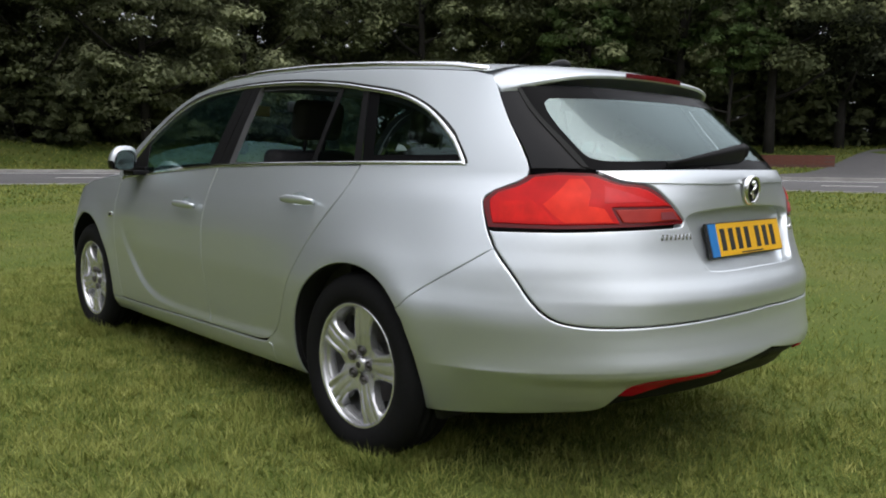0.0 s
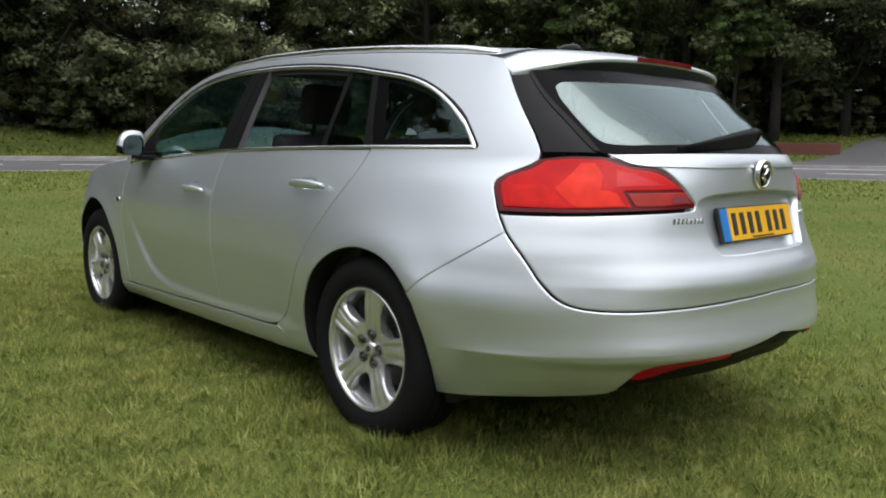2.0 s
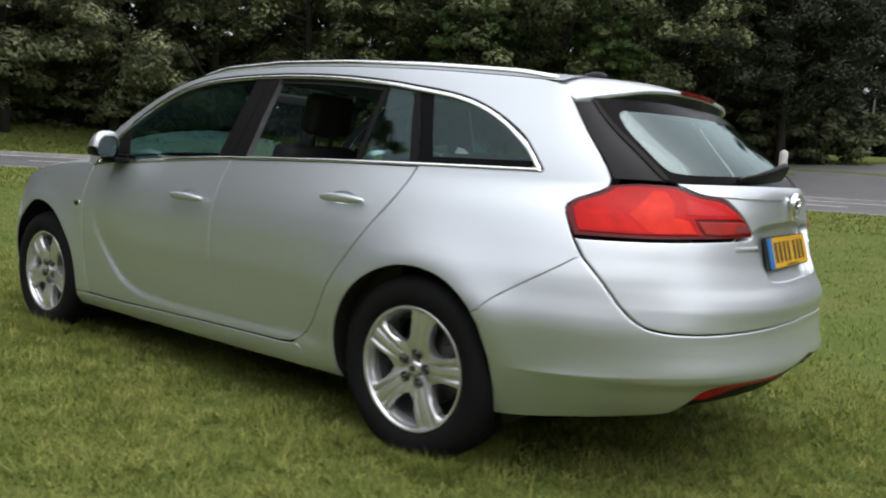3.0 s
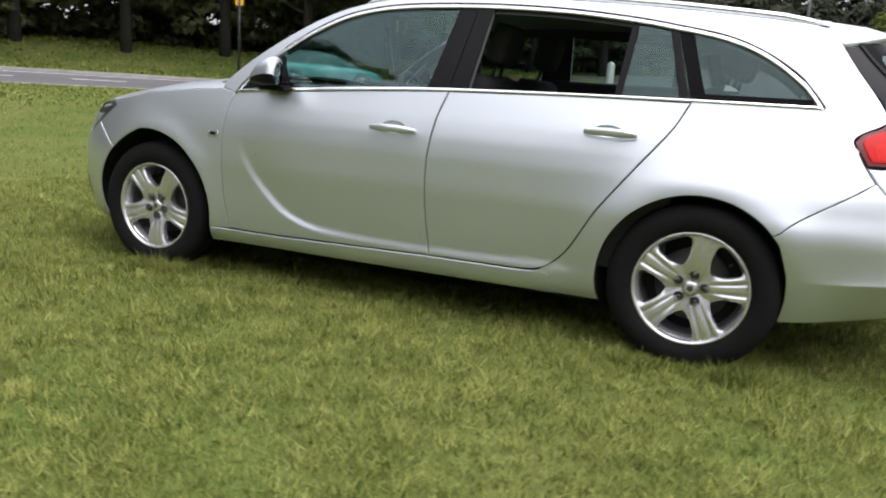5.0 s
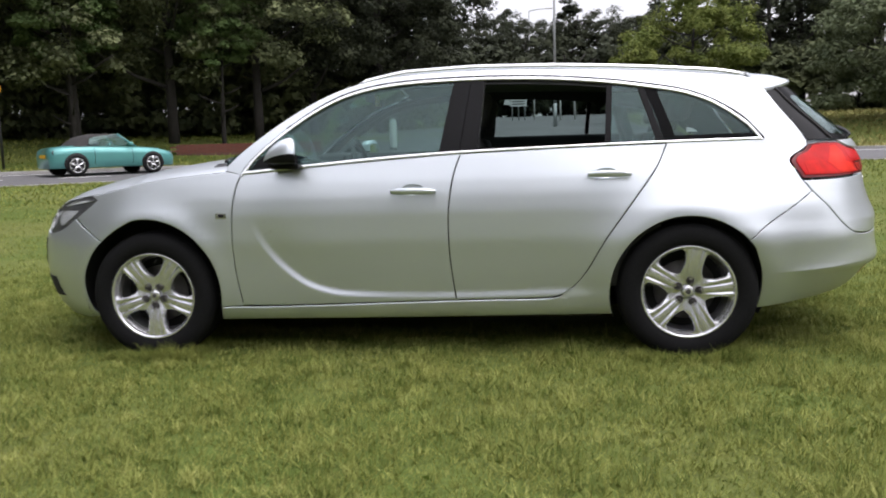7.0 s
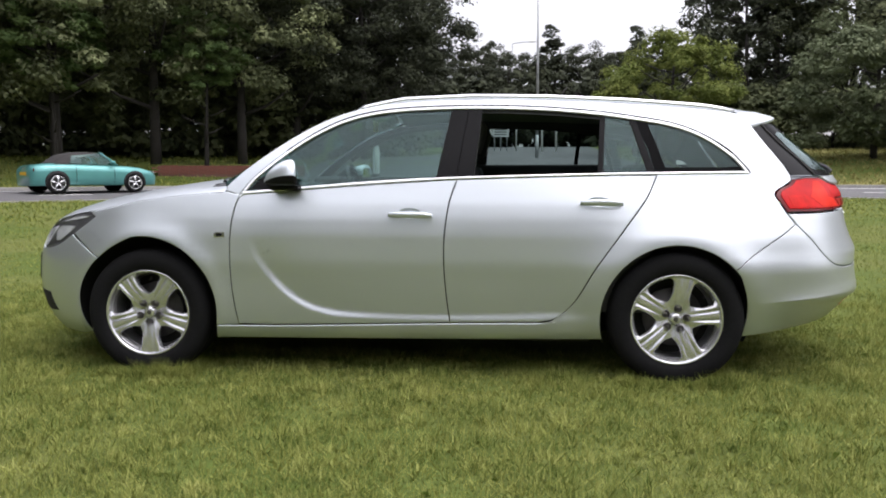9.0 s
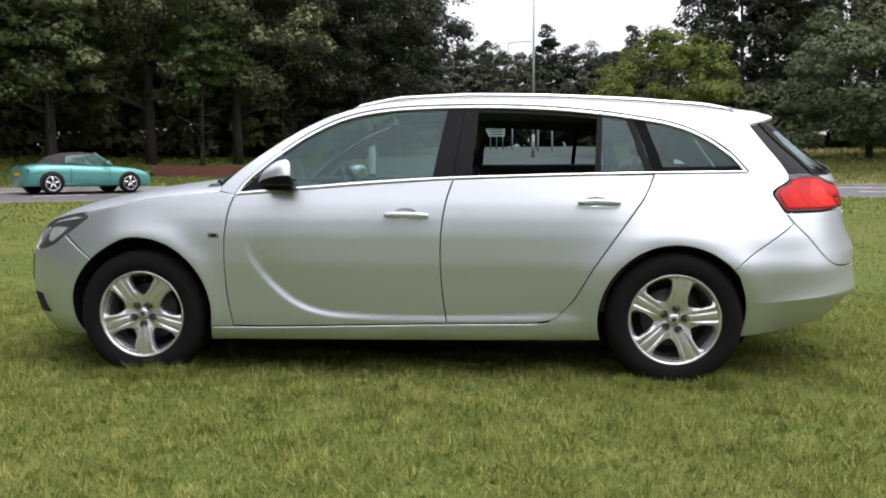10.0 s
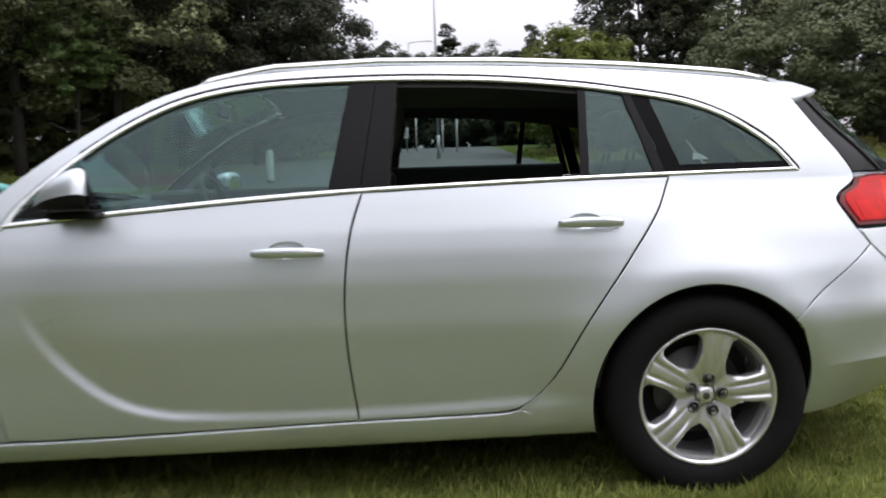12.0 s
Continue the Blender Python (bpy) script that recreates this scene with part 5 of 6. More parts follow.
# roof rails, spoiler, aerial
for ob_side in (1, -1):
    run = []
    for x in np.linspace(-.33, 1.66, 30):
        ze = float(eaves_z(min(x, 1.6)))
        ye = float(S(np.array([x]), np.array([ze]))[0, 1])
        rise = .011 * min(1, max(0, (x + .33) / .12)) * min(1, max(0, (1.66 - x) / .25))
        run.append((x, (ye - .030) * ob_side, (ze if x <= 1.6 else ze - (x - 1.6) * .55) + .004 + rise))
    v, f = tube(run, .0145, 8)
    link("roof_rail", v, f, CHROME, car, "satin silver roof rail")


# spoiler: a lofted wing over the rear screen
def spoiler_row(s):
    """Section of the wing at s from -1 (right end) to 1 (left end): upper side, then under side."""
    f = abs(s)
    g = f**7
    lead, trail = -.350 + .020 * f**2, -.622 + .04 * f**2 + .165 * g
    zl, zt = 1.4105 - .0475 * f**3.2, 1.364 - .034 * f**2.2 - .030 * g
    y = .592 * s
    row = [(lead, y, zl), (lead - .05 + .02 * g, y, zl - .005 - .015 * g), ((lead + trail) / 2 - .03 * (1 - g), y, (zl + zt) / 2 + .005), (trail + .014, y, zt + .005 + .004 * g), (trail + .003, y, zt), (trail, y, zt - .006)]
    for x, z in ((trail + .004, zt - .014), (trail + .05, zt - .026), (-.48 + .045 * f, 1.302 - .008 * f), (-.41, 1.298 - .004 * f)):
        row.append((x + (trail + .006 - x) * g * .6, y, z + (zt - .022 - z) * g * .8))
    return row


rows = [spoiler_row(math.sin(a)) for a in np.linspace(-math.pi / 2, math.pi / 2, 61)]
k, n = len(rows[0]), len(rows)
v = [p for r in rows for p in r[:7]] + [p for r in rows for p in r[6:]] + rows[0] + rows[-1]
f = [(i * 7 + j, i * 7 + j + 1, (i + 1) * 7 + j + 1, (i + 1) * 7 + j) for i in range(n - 1) for j in range(6)]
f += [(n * 7 + i * 4 + j, n * 7 + i * 4 + j + 1, n * 7 + (i + 1) * 4 + j + 1, n * 7 + (i + 1) * 4 + j) for i in range(n - 1) for j in range(3)]
f += [tuple(n * 11 + j for j in range(k)), tuple(n * 11 + k + j for j in range(k))[::-1]]
spoiler = link("spoiler", v, f, PAINT, car)
rows = []
for s in np.linspace(-.30, .30, 15):
    r = spoiler_row(s)
    y = r[4][1]
    rows.append([(r[4][0] - .003, y, r[4][2] + .007), (r[4][0] - .005, y, r[4][2] - .004), (r[5][0] - .002, y, r[5][2] - .004)])
k = 3
link("brake_lamp", [p for r in rows for p in r], [(i * k + j, i * k + j + 1, (i + 1) * k + j + 1, (i + 1) * k + j) for i in range(14) for j in range(2)], RED_DEEP, spoiler, "dark red high brake lamp")
fin = bmesh.new()
bmesh.ops.create_uvsphere(fin, u_segments=16, v_segments=10, radius=1, matrix=Matrix.LocRotScale((-.16, 0, 1.436), Euler((0, radians(8), 0)), (.075, .022, .032)))
part("roof_aerial", fin, GLOSS_BLACK, car, "low black roof aerial", smooth=True)


# ---- wheels ----
def spoke_mesh():
    """One broad spoke with two ridges and grooves, joined to its neighbours at the hub and flared at the rim, lying along +x, facing +y."""
    across = [(1.0, -.011), (1.0, -.001), (.86, .001), (.66, .001), (.58, -.004), (.42, -.005), (.33, -.001), (.15, .0)]
    across = [(-a, d) for a, d in across] + [(a, d) for a, d in across[::-1]]
    v, f = [], []
    rs = np.concatenate([np.linspace(.034, .11, 8), np.linspace(.122, .185, 6), np.linspace(.194, .2125, 4)])
    for r in rs:
        t = (r - .034) / (.2125 - .034)
        ridge = .026 + .024 * t
        w = min(r * .7265 + .001, float(np.interp(r, [.034, .080, .092, .110, .142, .17, .188, .2, .2125], [.026, .060, .052, .0455, .042, .0445, .049, .056, .074])))
        w = max(w, ridge + .002) if r > .06 else w
        y = .866 + .022 * math.sin(min(1, t * 1.2) * math.pi / 2) - .003 * t**4
        s = min(1, max(0, (t - .12) * 2.2))
        for k, (a, d) in enumerate(across):
            z = math.copysign(w, a) if k in (0, len(across) - 1) else a * min(ridge, w * .97)
            x = math.sqrt(max(r * r - z * z * min(1, t * 1.3), 1e-4))
            v.append((x, y + d * s - .006 * (1 - s) * abs(a), z))
    k = len(across)
    for i in range(len(rs) - 1):
        for j in range(k - 1):
            f.append((i * k + j, i * k + j + 1, (i + 1) * k + j + 1, (i + 1) * k + j))
    m = len(v)
    v += v + [(x, y - .030, z) for x, y, z in v]
    for i in range(len(rs) - 1):
        for j in (0, k - 1):
            q = (m + i * k + j, m + (i + 1) * k + j, 2 * m + (i + 1) * k + j, 2 * m + i * k + j)
            f.append(q if j else q[::-1])
    return v, f


def wheel_at(x, side, angle):
    """A wheel of the car: rim barrel with tyre, five spokes, cap, nuts and brake disc."""
    v, f = lathe([(.2105, .868), (.2135, .884), (.2175, .893), (.2255, .897), (.2290, .893), (.2290, .884), (.2150, .878), (.2060, .862), (.2020, .835)], 64)
    wheel = link("wheel", v, f, ALLOY, car, "silver five-spoke alloy wheel")
    bv, bf = lathe([(.2020, .835), (.196, .80), (.194, .76), (.194, .68), (.222, .67)], 64)
    link("barrel", bv, bf, BARREL, wheel, "silver rim barrel, its shade put in a darker grey")
    tread = [(.2275, .889), (.236, .899), (.255, .9065), (.285, .9085), (.305, .903), (.322, .892), (.3335, .874), (.3375, .85), (.338, .84), (.330, .838), (.330, .830), (.339, .828), (.340, .80), (.332, .798), (.332, .790), (.340, .788), (.339, .76), (.330, .758), (.330, .75), (.338, .748), (.334, .70), (.318, .685), (.285, .678), (.23, .682)]
    v, f = lathe(tread, 72)
    link("tyre", v, f, RUBBER, wheel, "black rubber tyre")
    sv, sf = spoke_mesh()
    for i in range(5):
        a = radians(angle + 72 * i)
        c, s = math.cos(a), math.sin(a)
        link("spoke", [(c * p[0] - s * p[2], p[1], s * p[0] + c * p[2]) for p in sv], sf, ALLOY, wheel)
        b = radians(angle + 72 * i)
        nv, nf = lathe([(.0, .8795), (.0065, .8795), (.0090, .877), (.0100, .866), (.0100, .855)], 6)
        link("wheel_nut", [(p[0] + .0555 * math.cos(b), p[1], p[2] + .0555 * math.sin(b)) for p in nv], nf, STEEL, wheel, "grey steel wheel nut")
        nv, nf = lathe([(.0200, .8665), (.0180, .8772), (.0160, .8766), (.0150, .8715), (.0, .8710)], 20)
        link("nut_well", [(p[0] + .0555 * math.cos(b), p[1], p[2] + .0555 * math.sin(b)) for p in nv], nf, STEEL, wheel, "dark nut well")
    v, f = lathe([(.0, .878), (.018, .877), (.026, .874), (.030, .868), (.032, .858)], 32)
    cap = link("centre_cap", v, f, ALLOY, wheel, "silver centre cap")
    v, f = lathe([(.0, .880), (.008, .8795), (.012, .8785)], 16)
    link("cap_badge", v, f, STEEL, cap, "small round badge")
    v, f = lathe([(.030, .856), (.060, .857), (.080, .860), (.090, .857), (.094, .848), (.094, .82)], 48)
    link("hub_face", v, f, ALLOY, wheel)
    v, f = lathe([(.0, .800), (.070, .800), (.075, .790), (.148, .790), (.150, .786), (.150, .770), (.0, .768)], 48)
    link("brake_disc", v, f, STEEL, wheel, "dull steel brake disc")
    v, f = lathe([(.07, .76), (.195, .755)], 40)
    link("brake_shield", v, f, MATT_BLACK, wheel)
    valve = tube([(.185 * math.cos(radians(angle + 40)), .852, .185 * math.sin(radians(angle + 40))), (.172 * math.cos(radians(angle + 40)), .872, .172 * math.sin(radians(angle + 40)))], .004, 6)
    link("valve", valve[0], valve[1], INK, wheel)
    wheel.location = (x, 0, .32)
    if side < 0:
        wheel.rotation_euler = (0, 0, math.pi)
    return wheel


# angles count from the front of the car upwards
wheel_at(0.0, 1, 180 - 79)
wheel_at(2.737, 1, 180 - 127)
wheel_at(0.0, -1, 20)
wheel_at(2.737, -1, 50)

# wheel housings and underbody
for cx, r, cz in ((0.003, .372, .318), (2.745, .388, .335)):
    for ob_side in (1, -1):
        v, f = [], []
        angs = np.linspace(-20, 200, 30)
        for a in angs:
            c, s = math.cos(radians(a)), math.sin(radians(a))
            yo = float(S(np.array([cx + r * c]), np.array([max(.2, cz + r * s)]))[0, 1]) - .006
            v += [(cx + r * c, yo * ob_side, cz + r * s), (cx + (r + .012) * c, (yo - .03) * ob_side, cz + (r + .012) * s), (cx + (r + .012) * c, .60 * ob_side, cz + (r + .012) * s), (cx, .58 * ob_side, cz)]
        f = [(4 * i + j, 4 * i + j + 1, 4 * i + j + 5, 4 * i + j + 4) for i in range(len(angs) - 1) for j in range(3)]
        link("arch_liner", v, f, MATT_BLACK, car)
under = bmesh.new()
box(under, (-.30, -.58, .25), (3.25, .58, .31), .02)
box(under, (.42, -.84, .19), (2.30, .84, .23), .015)
part("underbody", under, MATT_BLACK, car)
exh = tube([(-.80, -.50, .27), (-.5, -.50, .27)], .03, 12)
link("exhaust_pipe", exh[0], exh[1], STEEL, car)

# ---- door handles, badge, mirrors ----
def handle(u0, u1, z, side, parent, bowl):
    """A pull handle over a round bowl in the door."""
    u = np.linspace(u0, u1, 15)
    v, f = [], []
    for i, a in enumerate(u):
        t = i / 14
        p, n = S(np.array([a]), np.array([z + .004 * (1 - t)]))[0], normal(np.array([a]), np.array([z]))[0]
        hgt = .0165 * min(1, .62 + 1.6 * min(t, 1 - t))
        out = .012 + .022 * math.sin(math.pi * min(1, max(0, t * .9 + .05)))**.6
        for k in range(10):
            w = 2 * math.pi * k / 10
            c, s = math.cos(w), math.sin(w)
            q = p + n * (out + .0095 * c) + np.array([0, 0, 1]) * hgt * s
            v.append((q[0], q[1] * side, q[2]))
    f = [(i * 10 + k, i * 10 + (k + 1) % 10, (i + 1) * 10 + (k + 1) % 10, (i + 1) * 10 + k) for i in range(14) for k in range(10)]
    f += [tuple(range(10))[::-1], tuple(140 + k for k in range(10))]
    ob = link("door_handle", v, f, PAINT, parent)
    v = []
    for r, dep in ((1.0, .0), (.93, -.004), (.80, -.008), (.50, -.0105), (.0, -.011)):
        for a, b in oval(bowl[0], bowl[1], bowl[2] * r, bowl[3] * r):
            q = S(np.array([a]), np.array([b]))[0] + normal(np.array([a]), np.array([b]))[0] * dep
            v.append((q[0], q[1] * side, q[2]))
    f = [(j * 32 + k, j * 32 + (k + 1) % 32, (j + 1) * 32 + (k + 1) % 32, (j + 1) * 32 + k) for j in range(4) for k in range(32)]
    link("handle_bowl", v, f, PAINT, parent)
    return ob


for door, u0, u1, z, bowl in ((doors_f, 1.442, 1.219, .834, BOWL_F), (doors_r, .483, .274, .892, BOWL_R)):
    for ob, s in zip(door, (1, -1)):
        handle(u0, u1, z, s, ob, bowl)

for ob_side in (1, -1):
    badge = outline([(2.355, .752), (2.295, .752)], [(2.295, .752), (2.295, .723)], [(2.295, .723), (2.355, .723)], [(2.355, .723), (2.355, .752)])
    panel("wing_badge", badge, CHROME, side=ob_side, off=.004, depth=.004, gap=.001, label="small chrome wing badge")
    dark = outline([(2.340, .745), (2.310, .745)], [(2.310, .745), (2.310, .730)], [(2.310, .730), (2.340, .730)], [(2.340, .730), (2.340, .745)])
    panel("badge_inlay", dark, BLACK_TRIM, side=ob_side, off=.0055, depth=.002, gap=.001)

for ob_side in (1, -1):
    # housing: a rounded shell, flat below, blunt towards the rear where the glass sits
    v, f = [], []
    rings = [(0.0, .10), (.010, .33), (.030, .56), (.056, .75), (.086, .90), (.115, .985), (.138, 1.0), (.152, .93), (.158, .80)]
    for d, sc in rings:
        for k in range(28):
            w = 2 * math.pi * k / 28
            c, s = math.cos(w), math.sin(w)
            yy = .078 * sc * np.sign(c) * abs(c) ** .70
            zz = (.078 if s > 0 else .050) * sc * np.sign(s) * abs(s) ** (.80 if s > 0 else .45)
            v.append((2.060 - d - .34 * yy, (.985 + yy - .16 * max(zz, 0)) * ob_side, 1.043 - .040 * (1 - sc) + zz))
    f = [(i * 28 + k, i * 28 + (k + 1) % 28, (i + 1) * 28 + (k + 1) % 28, (i + 1) * 28 + k) for i in range(len(rings) - 1) for k in range(28)]
    f.append(tuple(range(28))[::-1])
    low = [q for n_q, q in enumerate(f) if len(q) == 4 and math.sin(2 * math.pi * (n_q % 28 + .5) / 28) < .05]
    used = sorted({k for q in low for k in q})
    mirror = link("door_mirror", v, [q for q in f if q not in low], PAINT, car, "silver door mirror housing")
    link("mirror_base", [v[k] for k in used], [tuple(used.index(k) for k in q) for q in low], BLACK_TRIM, mirror, "black lower mirror shell")
    gv = [v[8 * 28 + k] for k in range(28)]
    mid = np.mean(gv, 0)
    gv = [tuple(mid + .93 * (np.array(p) - mid) + [.006, 0, 0]) for p in gv]
    link("mirror_glass", gv, [tuple(range(28))], material("mirror_silver", (.85, .87, .88), rough=.03, metal=1.0), mirror, "mirror glass", smooth=False)
    foot = bmesh.new()
    for lo, hi in (((1.925, .82, .960), (2.08, .875, 1.01)), ((1.90, .85, .966), (2.045, .945, .992))):
        box(foot, lo, hi, .008)
    if ob_side < 0:
        bmesh.ops.scale(foot, vec=(1, -1, 1), verts=foot.verts)
        bmesh.ops.reverse_faces(foot, faces=foot.faces)
    part("mirror_foot", foot, BLACK_TRIM, mirror, "black plastic mirror foot", smooth=False)
    sail = outline([(2.175, .972), (1.935, .984), (1.962, 1.09), (1.985, 1.135), (2.06, 1.078), (2.135, 1.014), (2.175, .972)])
    panel("mirror_sail", sail, BLACK_TRIM, side=ob_side, off=-.004, depth=.004, gap=.002)

# ---- headlamps ----
for ob_side in (1, -1):
    head = outline([(3.100, .822), (3.197, .738), (3.273, .677), (3.385, .646)], [(3.385, .646), (3.468, .660), (3.500, .71), (3.489, .762)], [(3.489, .762), (3.34, .811), (3.215, .838), (3.15, .842), (3.100, .822)])
    shell = panel("headlamp", head, LAMP_DARK, side=ob_side, off=-.007, depth=.002, gap=-.006, label="clear headlamp with chrome reflectors")
    for run in ([[(3.205, .776), (3.32, .772)], [(3.32, .772), (3.342, .745), (3.312, .690)], [(3.312, .690), (3.283, .690), (3.224, .740), (3.205, .776)]],
                [[(3.395, .662), (3.425, .660), (3.478, .700), (3.480, .748)], [(3.480, .748), (3.452, .752)], [(3.452, .752), (3.445, .705), (3.395, .662)]],
                [[(3.120, .824), (3.20, .829), (3.34, .800)], [(3.34, .800), (3.34, .788)], [(3.34, .788), (3.21, .808), (3.120, .824)]],
                [[(3.365, .770), (3.425, .758)], [(3.425, .758), (3.415, .700), (3.375, .680)], [(3.375, .680), (3.365, .770)]]):
        panel("reflector", outline(*run), LAMP_BOWL, parent=shell, side=ob_side, off=-.003, depth=.004)
    panel("lamp_cover", head, LAMP_CLEAR, parent=shell, side=ob_side, off=.001, depth=.002, gap=.002)

# ---- tail: plate, badge, lettering bars, reflectors, wiper, latch trim ----
plate = bmesh.new()
box(plate, (-.006, -.262, -.0575), (.006, .262, .0575), .003)
plate_ob = part("number_plate", plate, INK, car, "yellow number plate with blue band in black holder")
plate_ob.matrix_basis = pose(-.996, 0, .812, 0, 15, 0) @ Matrix.Diagonal((1, .94, 1, 1))
face = bmesh.new()
box(face, (-.0085, -.257, -.053), (-.006, .2085, .053), .0)
part("plate_face", face, YELLOW_PLATE, plate_ob)
band = bmesh.new()
box(band, (-.0085, .2085, -.053), (-.006, .257, .053), .0)
part("plate_band", band, BLUE_BAND, plate_ob)
for i in range(7):
    y = .172 - .057 * i - (.022 if i > 3 else 0)
    bar = bmesh.new()
    box(bar, (-.0095, y - .0155, -.036), (-.0085, y + .0155, .036))
    part("plate_bar", bar, INK, plate_ob)
note = bmesh.new()
box(note, (-.0095, -.10, -.050), (-.0085, .06, -.045))
part("plate_bar", note, INK, plate_ob)

v, f = lathe([(.0, .012), (.036, .010), (.041, .014), (.047, .013), (.050, .007), (.050, .0)], 40)
badge_ob = link("tail_badge", v, f, GLOSS_BLACK, car, "round chrome badge with dark ring")
badge_ob.matrix_basis = pose(-1.003, 0, .972, 0, 0, 90) @ pose(0, 0, 0, -3, 0, 0)
v, f = lathe([(.0385, .0125), (.042, .0165), (.047, .0155), (.0505, .009), (.0505, .0)], 36)
link("badge_ring", v, f, CHROME, badge_ob, "chrome ring")
em = tube([(-.016, .013, -.018), (.004, .015, -.022), (.016, .015, -.008), (.006, .016, .006), (-.008, .016, .016), (.004, .015, .026), (.018, .013, .020)], .0075, 8)
link("badge_emblem", em[0], em[1], CHROME, badge_ob, "raised chrome emblem")
for i in range(8):
    letter = outline([(-1.058 - .0155 * i, .842), (-1.068 - .0155 * i, .842)], [(-1.068 - .0155 * i, .842), (-1.0665 - .0155 * i, .824)], [(-1.0665 - .0155 * i, .824), (-1.0565 - .0155 * i, .824)], [(-1.0565 - .0155 * i, .824), (-1.058 - .0155 * i, .842)])
    panel("chrome_bar", letter, CHROME, off=.0025, depth=.003, gap=.0012, size=.02)
for i in range(4):
    letter = outline([(-1.115 - .018 * i, .838), (-1.128 - .018 * i, .838)], [(-1.128 - .018 * i, .838), (-1.128 - .018 * i, .820)], [(-1.128 - .018 * i, .820), (-1.115 - .018 * i, .820)], [(-1.115 - .018 * i, .820), (-1.115 - .018 * i, .838)])
    panel("chrome_bar", letter, CHROME, off=.0025, depth=.003, gap=.0012, size=.02, side=-1)
reflector = outline([(-.957, .352), (-1.018, .400), (-1.22, .420)], [(-1.22, .420), (-1.225, .403), (-1.10, .388), (-.992, .350)], [(-.992, .350), (-.957, .352)])
both("bumper_reflector", reflector, REFLECTOR, label="thin red bumper reflector", off=.003, depth=.006, gap=.001)
grip = outline([(UC, 1.036), (-1.2, 1.036), (-.971, 1.033), (-.815, 1.030)], [(-.815, 1.030), (-.879, 1.002), (-.94, .994)], [(-.94, .994), (-1.18, .991), (UC, .992)], [(UC, .992), (UC, 1.036)])
panel("tailgate_ledge", grip, PAINT, sym=True, off=.006, depth=.008, gap=.002)

# rear wiper: a thick black arm lying along the foot of the screen
def rear_at(y, z):
    """Point of the rear skin at a sideways place and a height."""
    us = np.linspace(UC, -.62, 400)
    p = S(us, np.full(400, z))
    i = int(np.argmin(np.abs(p[:, 1] - abs(y))))
    return np.array([p[i, 0], y, z]), normal(us[i : i + 1], np.array([z]))[0] * [1, 1 if y >= 0 else -1, 1]


arm = []
for t in np.linspace(0, 1, 14):
    y, z = -.085 + .45 * t, 1.084 - .036 * t**1.2
    p, n = rear_at(y, z)
    arm.append((p, n, .040 * (1 - t**1.6) * min(1, .55 + 6 * t) + .006, .034 - .020 * t))
v, f = [], []
for p, n, w, hgt in arm:
    for a, b in ((-1, .004), (-.8, .7), (0, 1), (.8, .7), (1, .004)):
        q = p + n * (hgt * b + .004) + np.array([0, 0, 1]) * w * a * .75 - np.array([1, 0, 0]) * w * a * .5 * 0
        v.append(tuple(q))
f = [(i * 5 + j, i * 5 + j + 1, (i + 1) * 5 + j + 1, (i + 1) * 5 + j) for i in range(13) for j in range(4)] + [(0, 1, 2, 3, 4), tuple(65 + j for j in range(5))[::-1]]
wiper = link("rear_wiper", v, f, BLACK_TRIM, car, "black rear wiper arm with cover")
# ---- cabin ----
floor_pan = bmesh.new()
box(floor_pan, (-.70, -.55, .32), (2.35, .55, .36), .01)
box(floor_pan, (.45, -.80, .30), (2.28, .80, .34), .01)
part("cabin_floor", floor_pan, CABIN, car)
for ob_side in (1, -1):
    card = bmesh.new()
    box(card, (.12, .795, .34), (2.12, .825, .955 if ob_side > 0 else 1.03), .015)
    if ob_side < 0:
        box(card, (.14, .765, .90), (1.22, .800, 1.115), .015)
    box(card, (.20, .765, .62), (2.0, .80, .70), .015)
    box(card, (-.42, .60, .34), (.12, .64, .98), .015)
    if ob_side < 0:
        bmesh.ops.scale(card, vec=(1, -1, 1), verts=card.verts)
        bmesh.ops.reverse_faces(card, faces=card.faces)
    part("door_card", card, CABIN, car)


def head_half(x):
    return [(a * .93, b - .028) for a, b in roof_half(x)]


loft("headlining", np.linspace(-.30, 1.56, 18), head_half, material("headlining", (.13, .13, .132), rough=.95, grain=.3, grain_size=200))
dash = bmesh.new()
box(dash, (2.00, -.76, .62), (2.44, .76, .995), .05, 3)
box(dash, (1.92, -.66, .86), (2.10, -.14, 1.035), .04, 3)
part("dashboard", dash, CABIN, car)
v, f = lathe([(.178, .0), (.172, .012), (.184, .017), (.196, .010), (.196, -.006), (.186, -.014), (.174, -.009), (.178, .0)], 40)
steer = link("steering_wheel", v, f, CABIN, car, "dark steering wheel")
steer.matrix_basis = pose(1.84, -.38, .93, 0, 0, 90) @ pose(0, 0, 0, 25, 0, 0)
hub = bmesh.new()
box(hub, (-.06, -.02, -.05), (.06, .02, .05), .02)
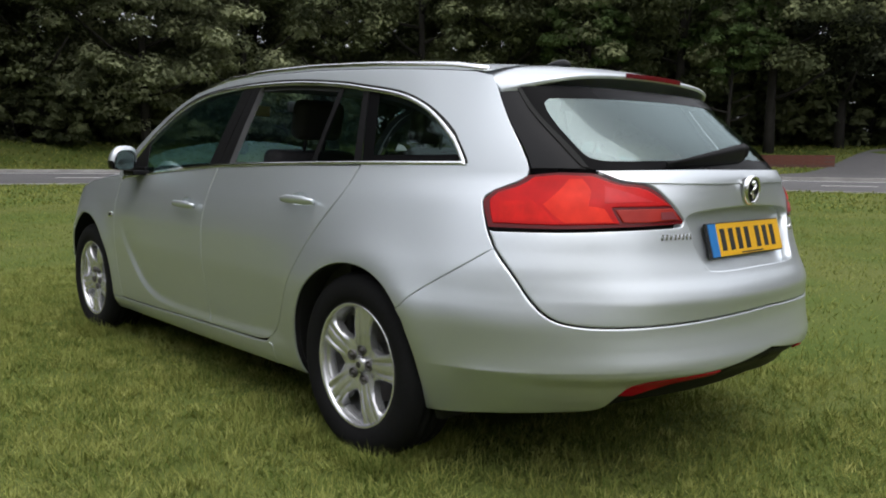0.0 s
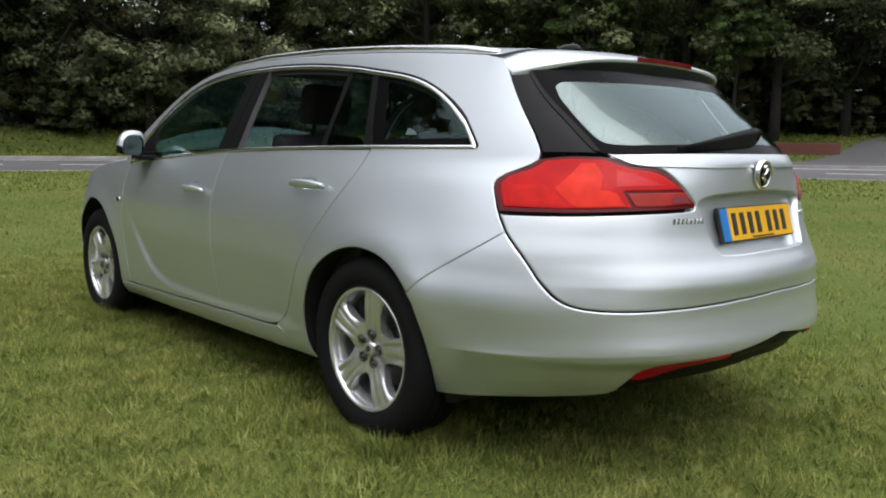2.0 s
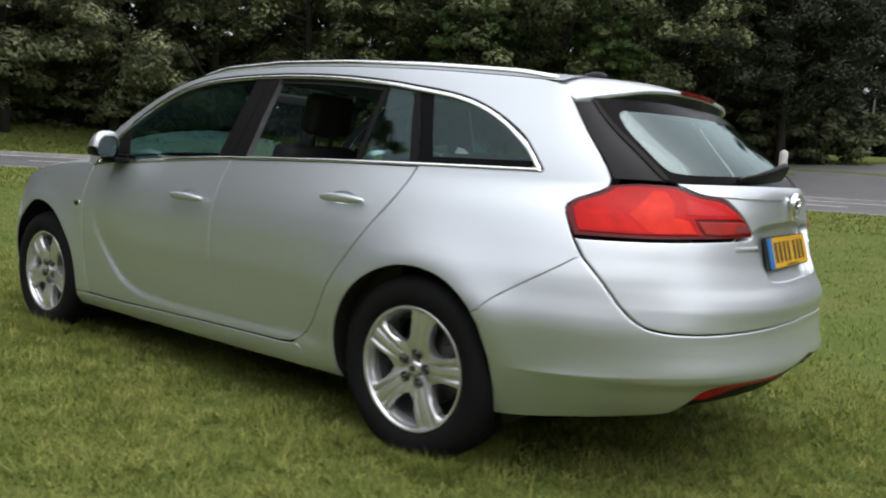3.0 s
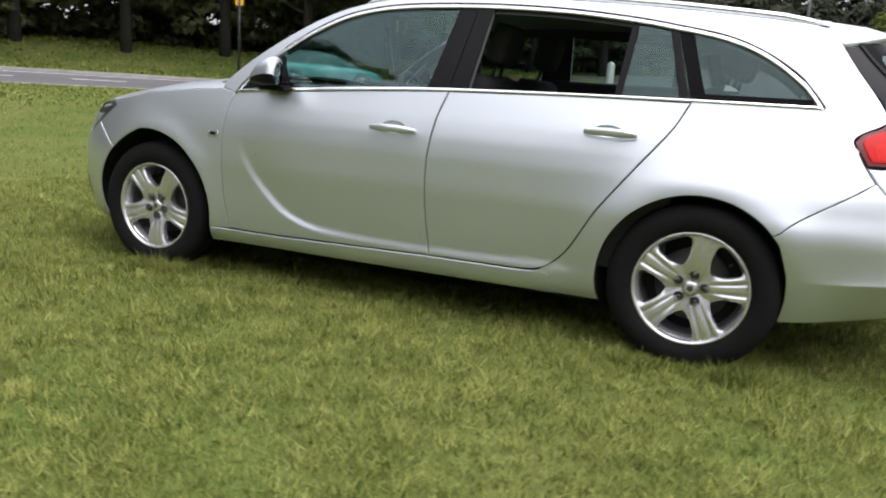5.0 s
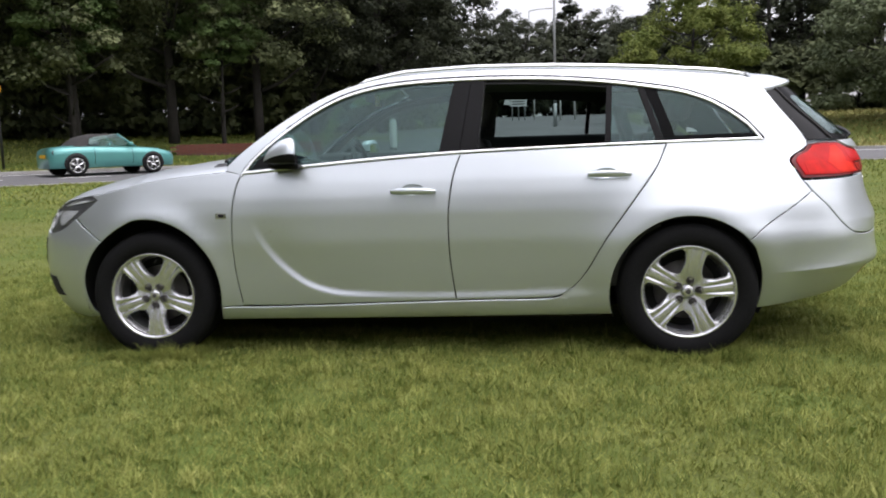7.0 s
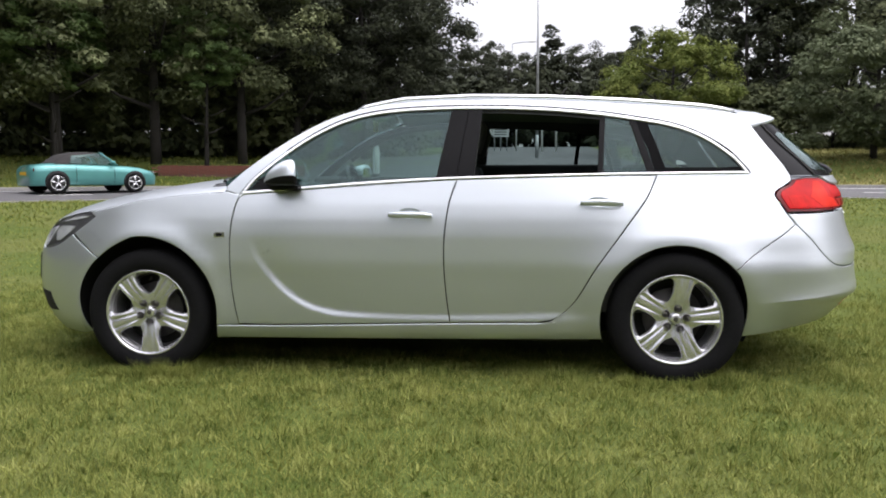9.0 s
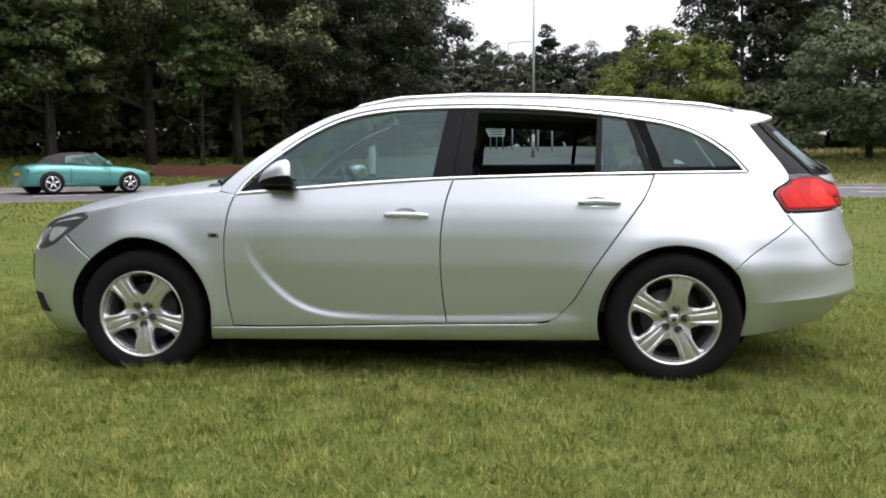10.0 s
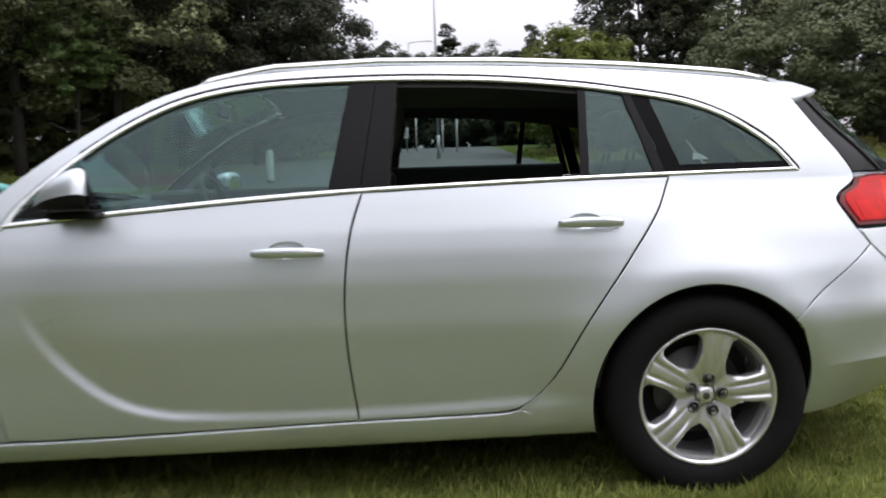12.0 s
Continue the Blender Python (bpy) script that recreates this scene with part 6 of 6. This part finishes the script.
box(hub, (-.18, -.008, -.015), (.18, .008, .015), .006)
part("wheel_hub", hub, CABIN, steer)


def seat(x, y, wide, rest):
    """Cushion, backrest and headrest, one seat."""
    s = bmesh.new()
    box(s, (x - .22, y - wide / 2, .45), (x + .30, y + wide / 2, .60), .05, 3)
    part("seat_cushion", s, FABRIC, car, smooth=True)
    s = bmesh.new()
    box(s, (-.06, -wide / 2, 0), (.07, wide / 2, .60), .055, 3)
    b = part("backrest", s, FABRIC, car, smooth=True)
    b.matrix_basis = pose(x - .24, y, .52, 0, -15, 0)
    if rest:
        s = bmesh.new()
        box(s, (-.05, -.13, .66), (.05, .13, .85), .045, 3)
        box(s, (-.006, -.06, .58), (.006, -.048, .68))
        box(s, (-.006, .048, .58), (.006, .06, .68))
        part("headrest", s, FABRIC, b, smooth=True)


for y in (.37, -.37):
    seat(1.46, y, .50, True)
for y in (.43, 0, -.43):
    seat(.40, y, .41, True)
load = bmesh.new()
box(load, (-.82, -.60, .55), (.10, .60, .60), .01)
part("load_floor", load, CABIN, car)
mir = bmesh.new()
box(mir, (1.70, -.12, 1.33), (1.725, .12, 1.39), .012)
part("inner_mirror", mir, CABIN, car)
tag = bmesh.new()
box(tag, (1.60, .30, 1.29), (1.605, .40, 1.345), .0)
part("visor_label", tag, CREAM, car, "cream label on the sun visor")

slip = outline([(-.075, 1.108), (-.018, 1.108)], [(-.018, 1.108), (-.022, 1.132)], [(-.022, 1.132), (-.05, 1.126), (-.075, 1.108)])
panel("paper_slip", slip, WHITE_CARD, off=-.04, depth=.001, gap=0, label="white paper slip behind the rear side glass")

# front wipers at the foot of the windscreen
for y0, y1 in ((.60, -.02), (.02, -.58)):
    run = []
    for t in np.linspace(0, 1, 9):
        y = y0 + (y1 - y0) * t
        run.append((2.37 + .16 * (1 - (abs(y) / .68) ** 2), y, 1.000 + .022 * (1 - (abs(y) / .68) ** 2)))
    v, f = tube(run, .011, 6)
    link("front_wiper", v, f, BLACK_TRIM, car, "black front wiper")
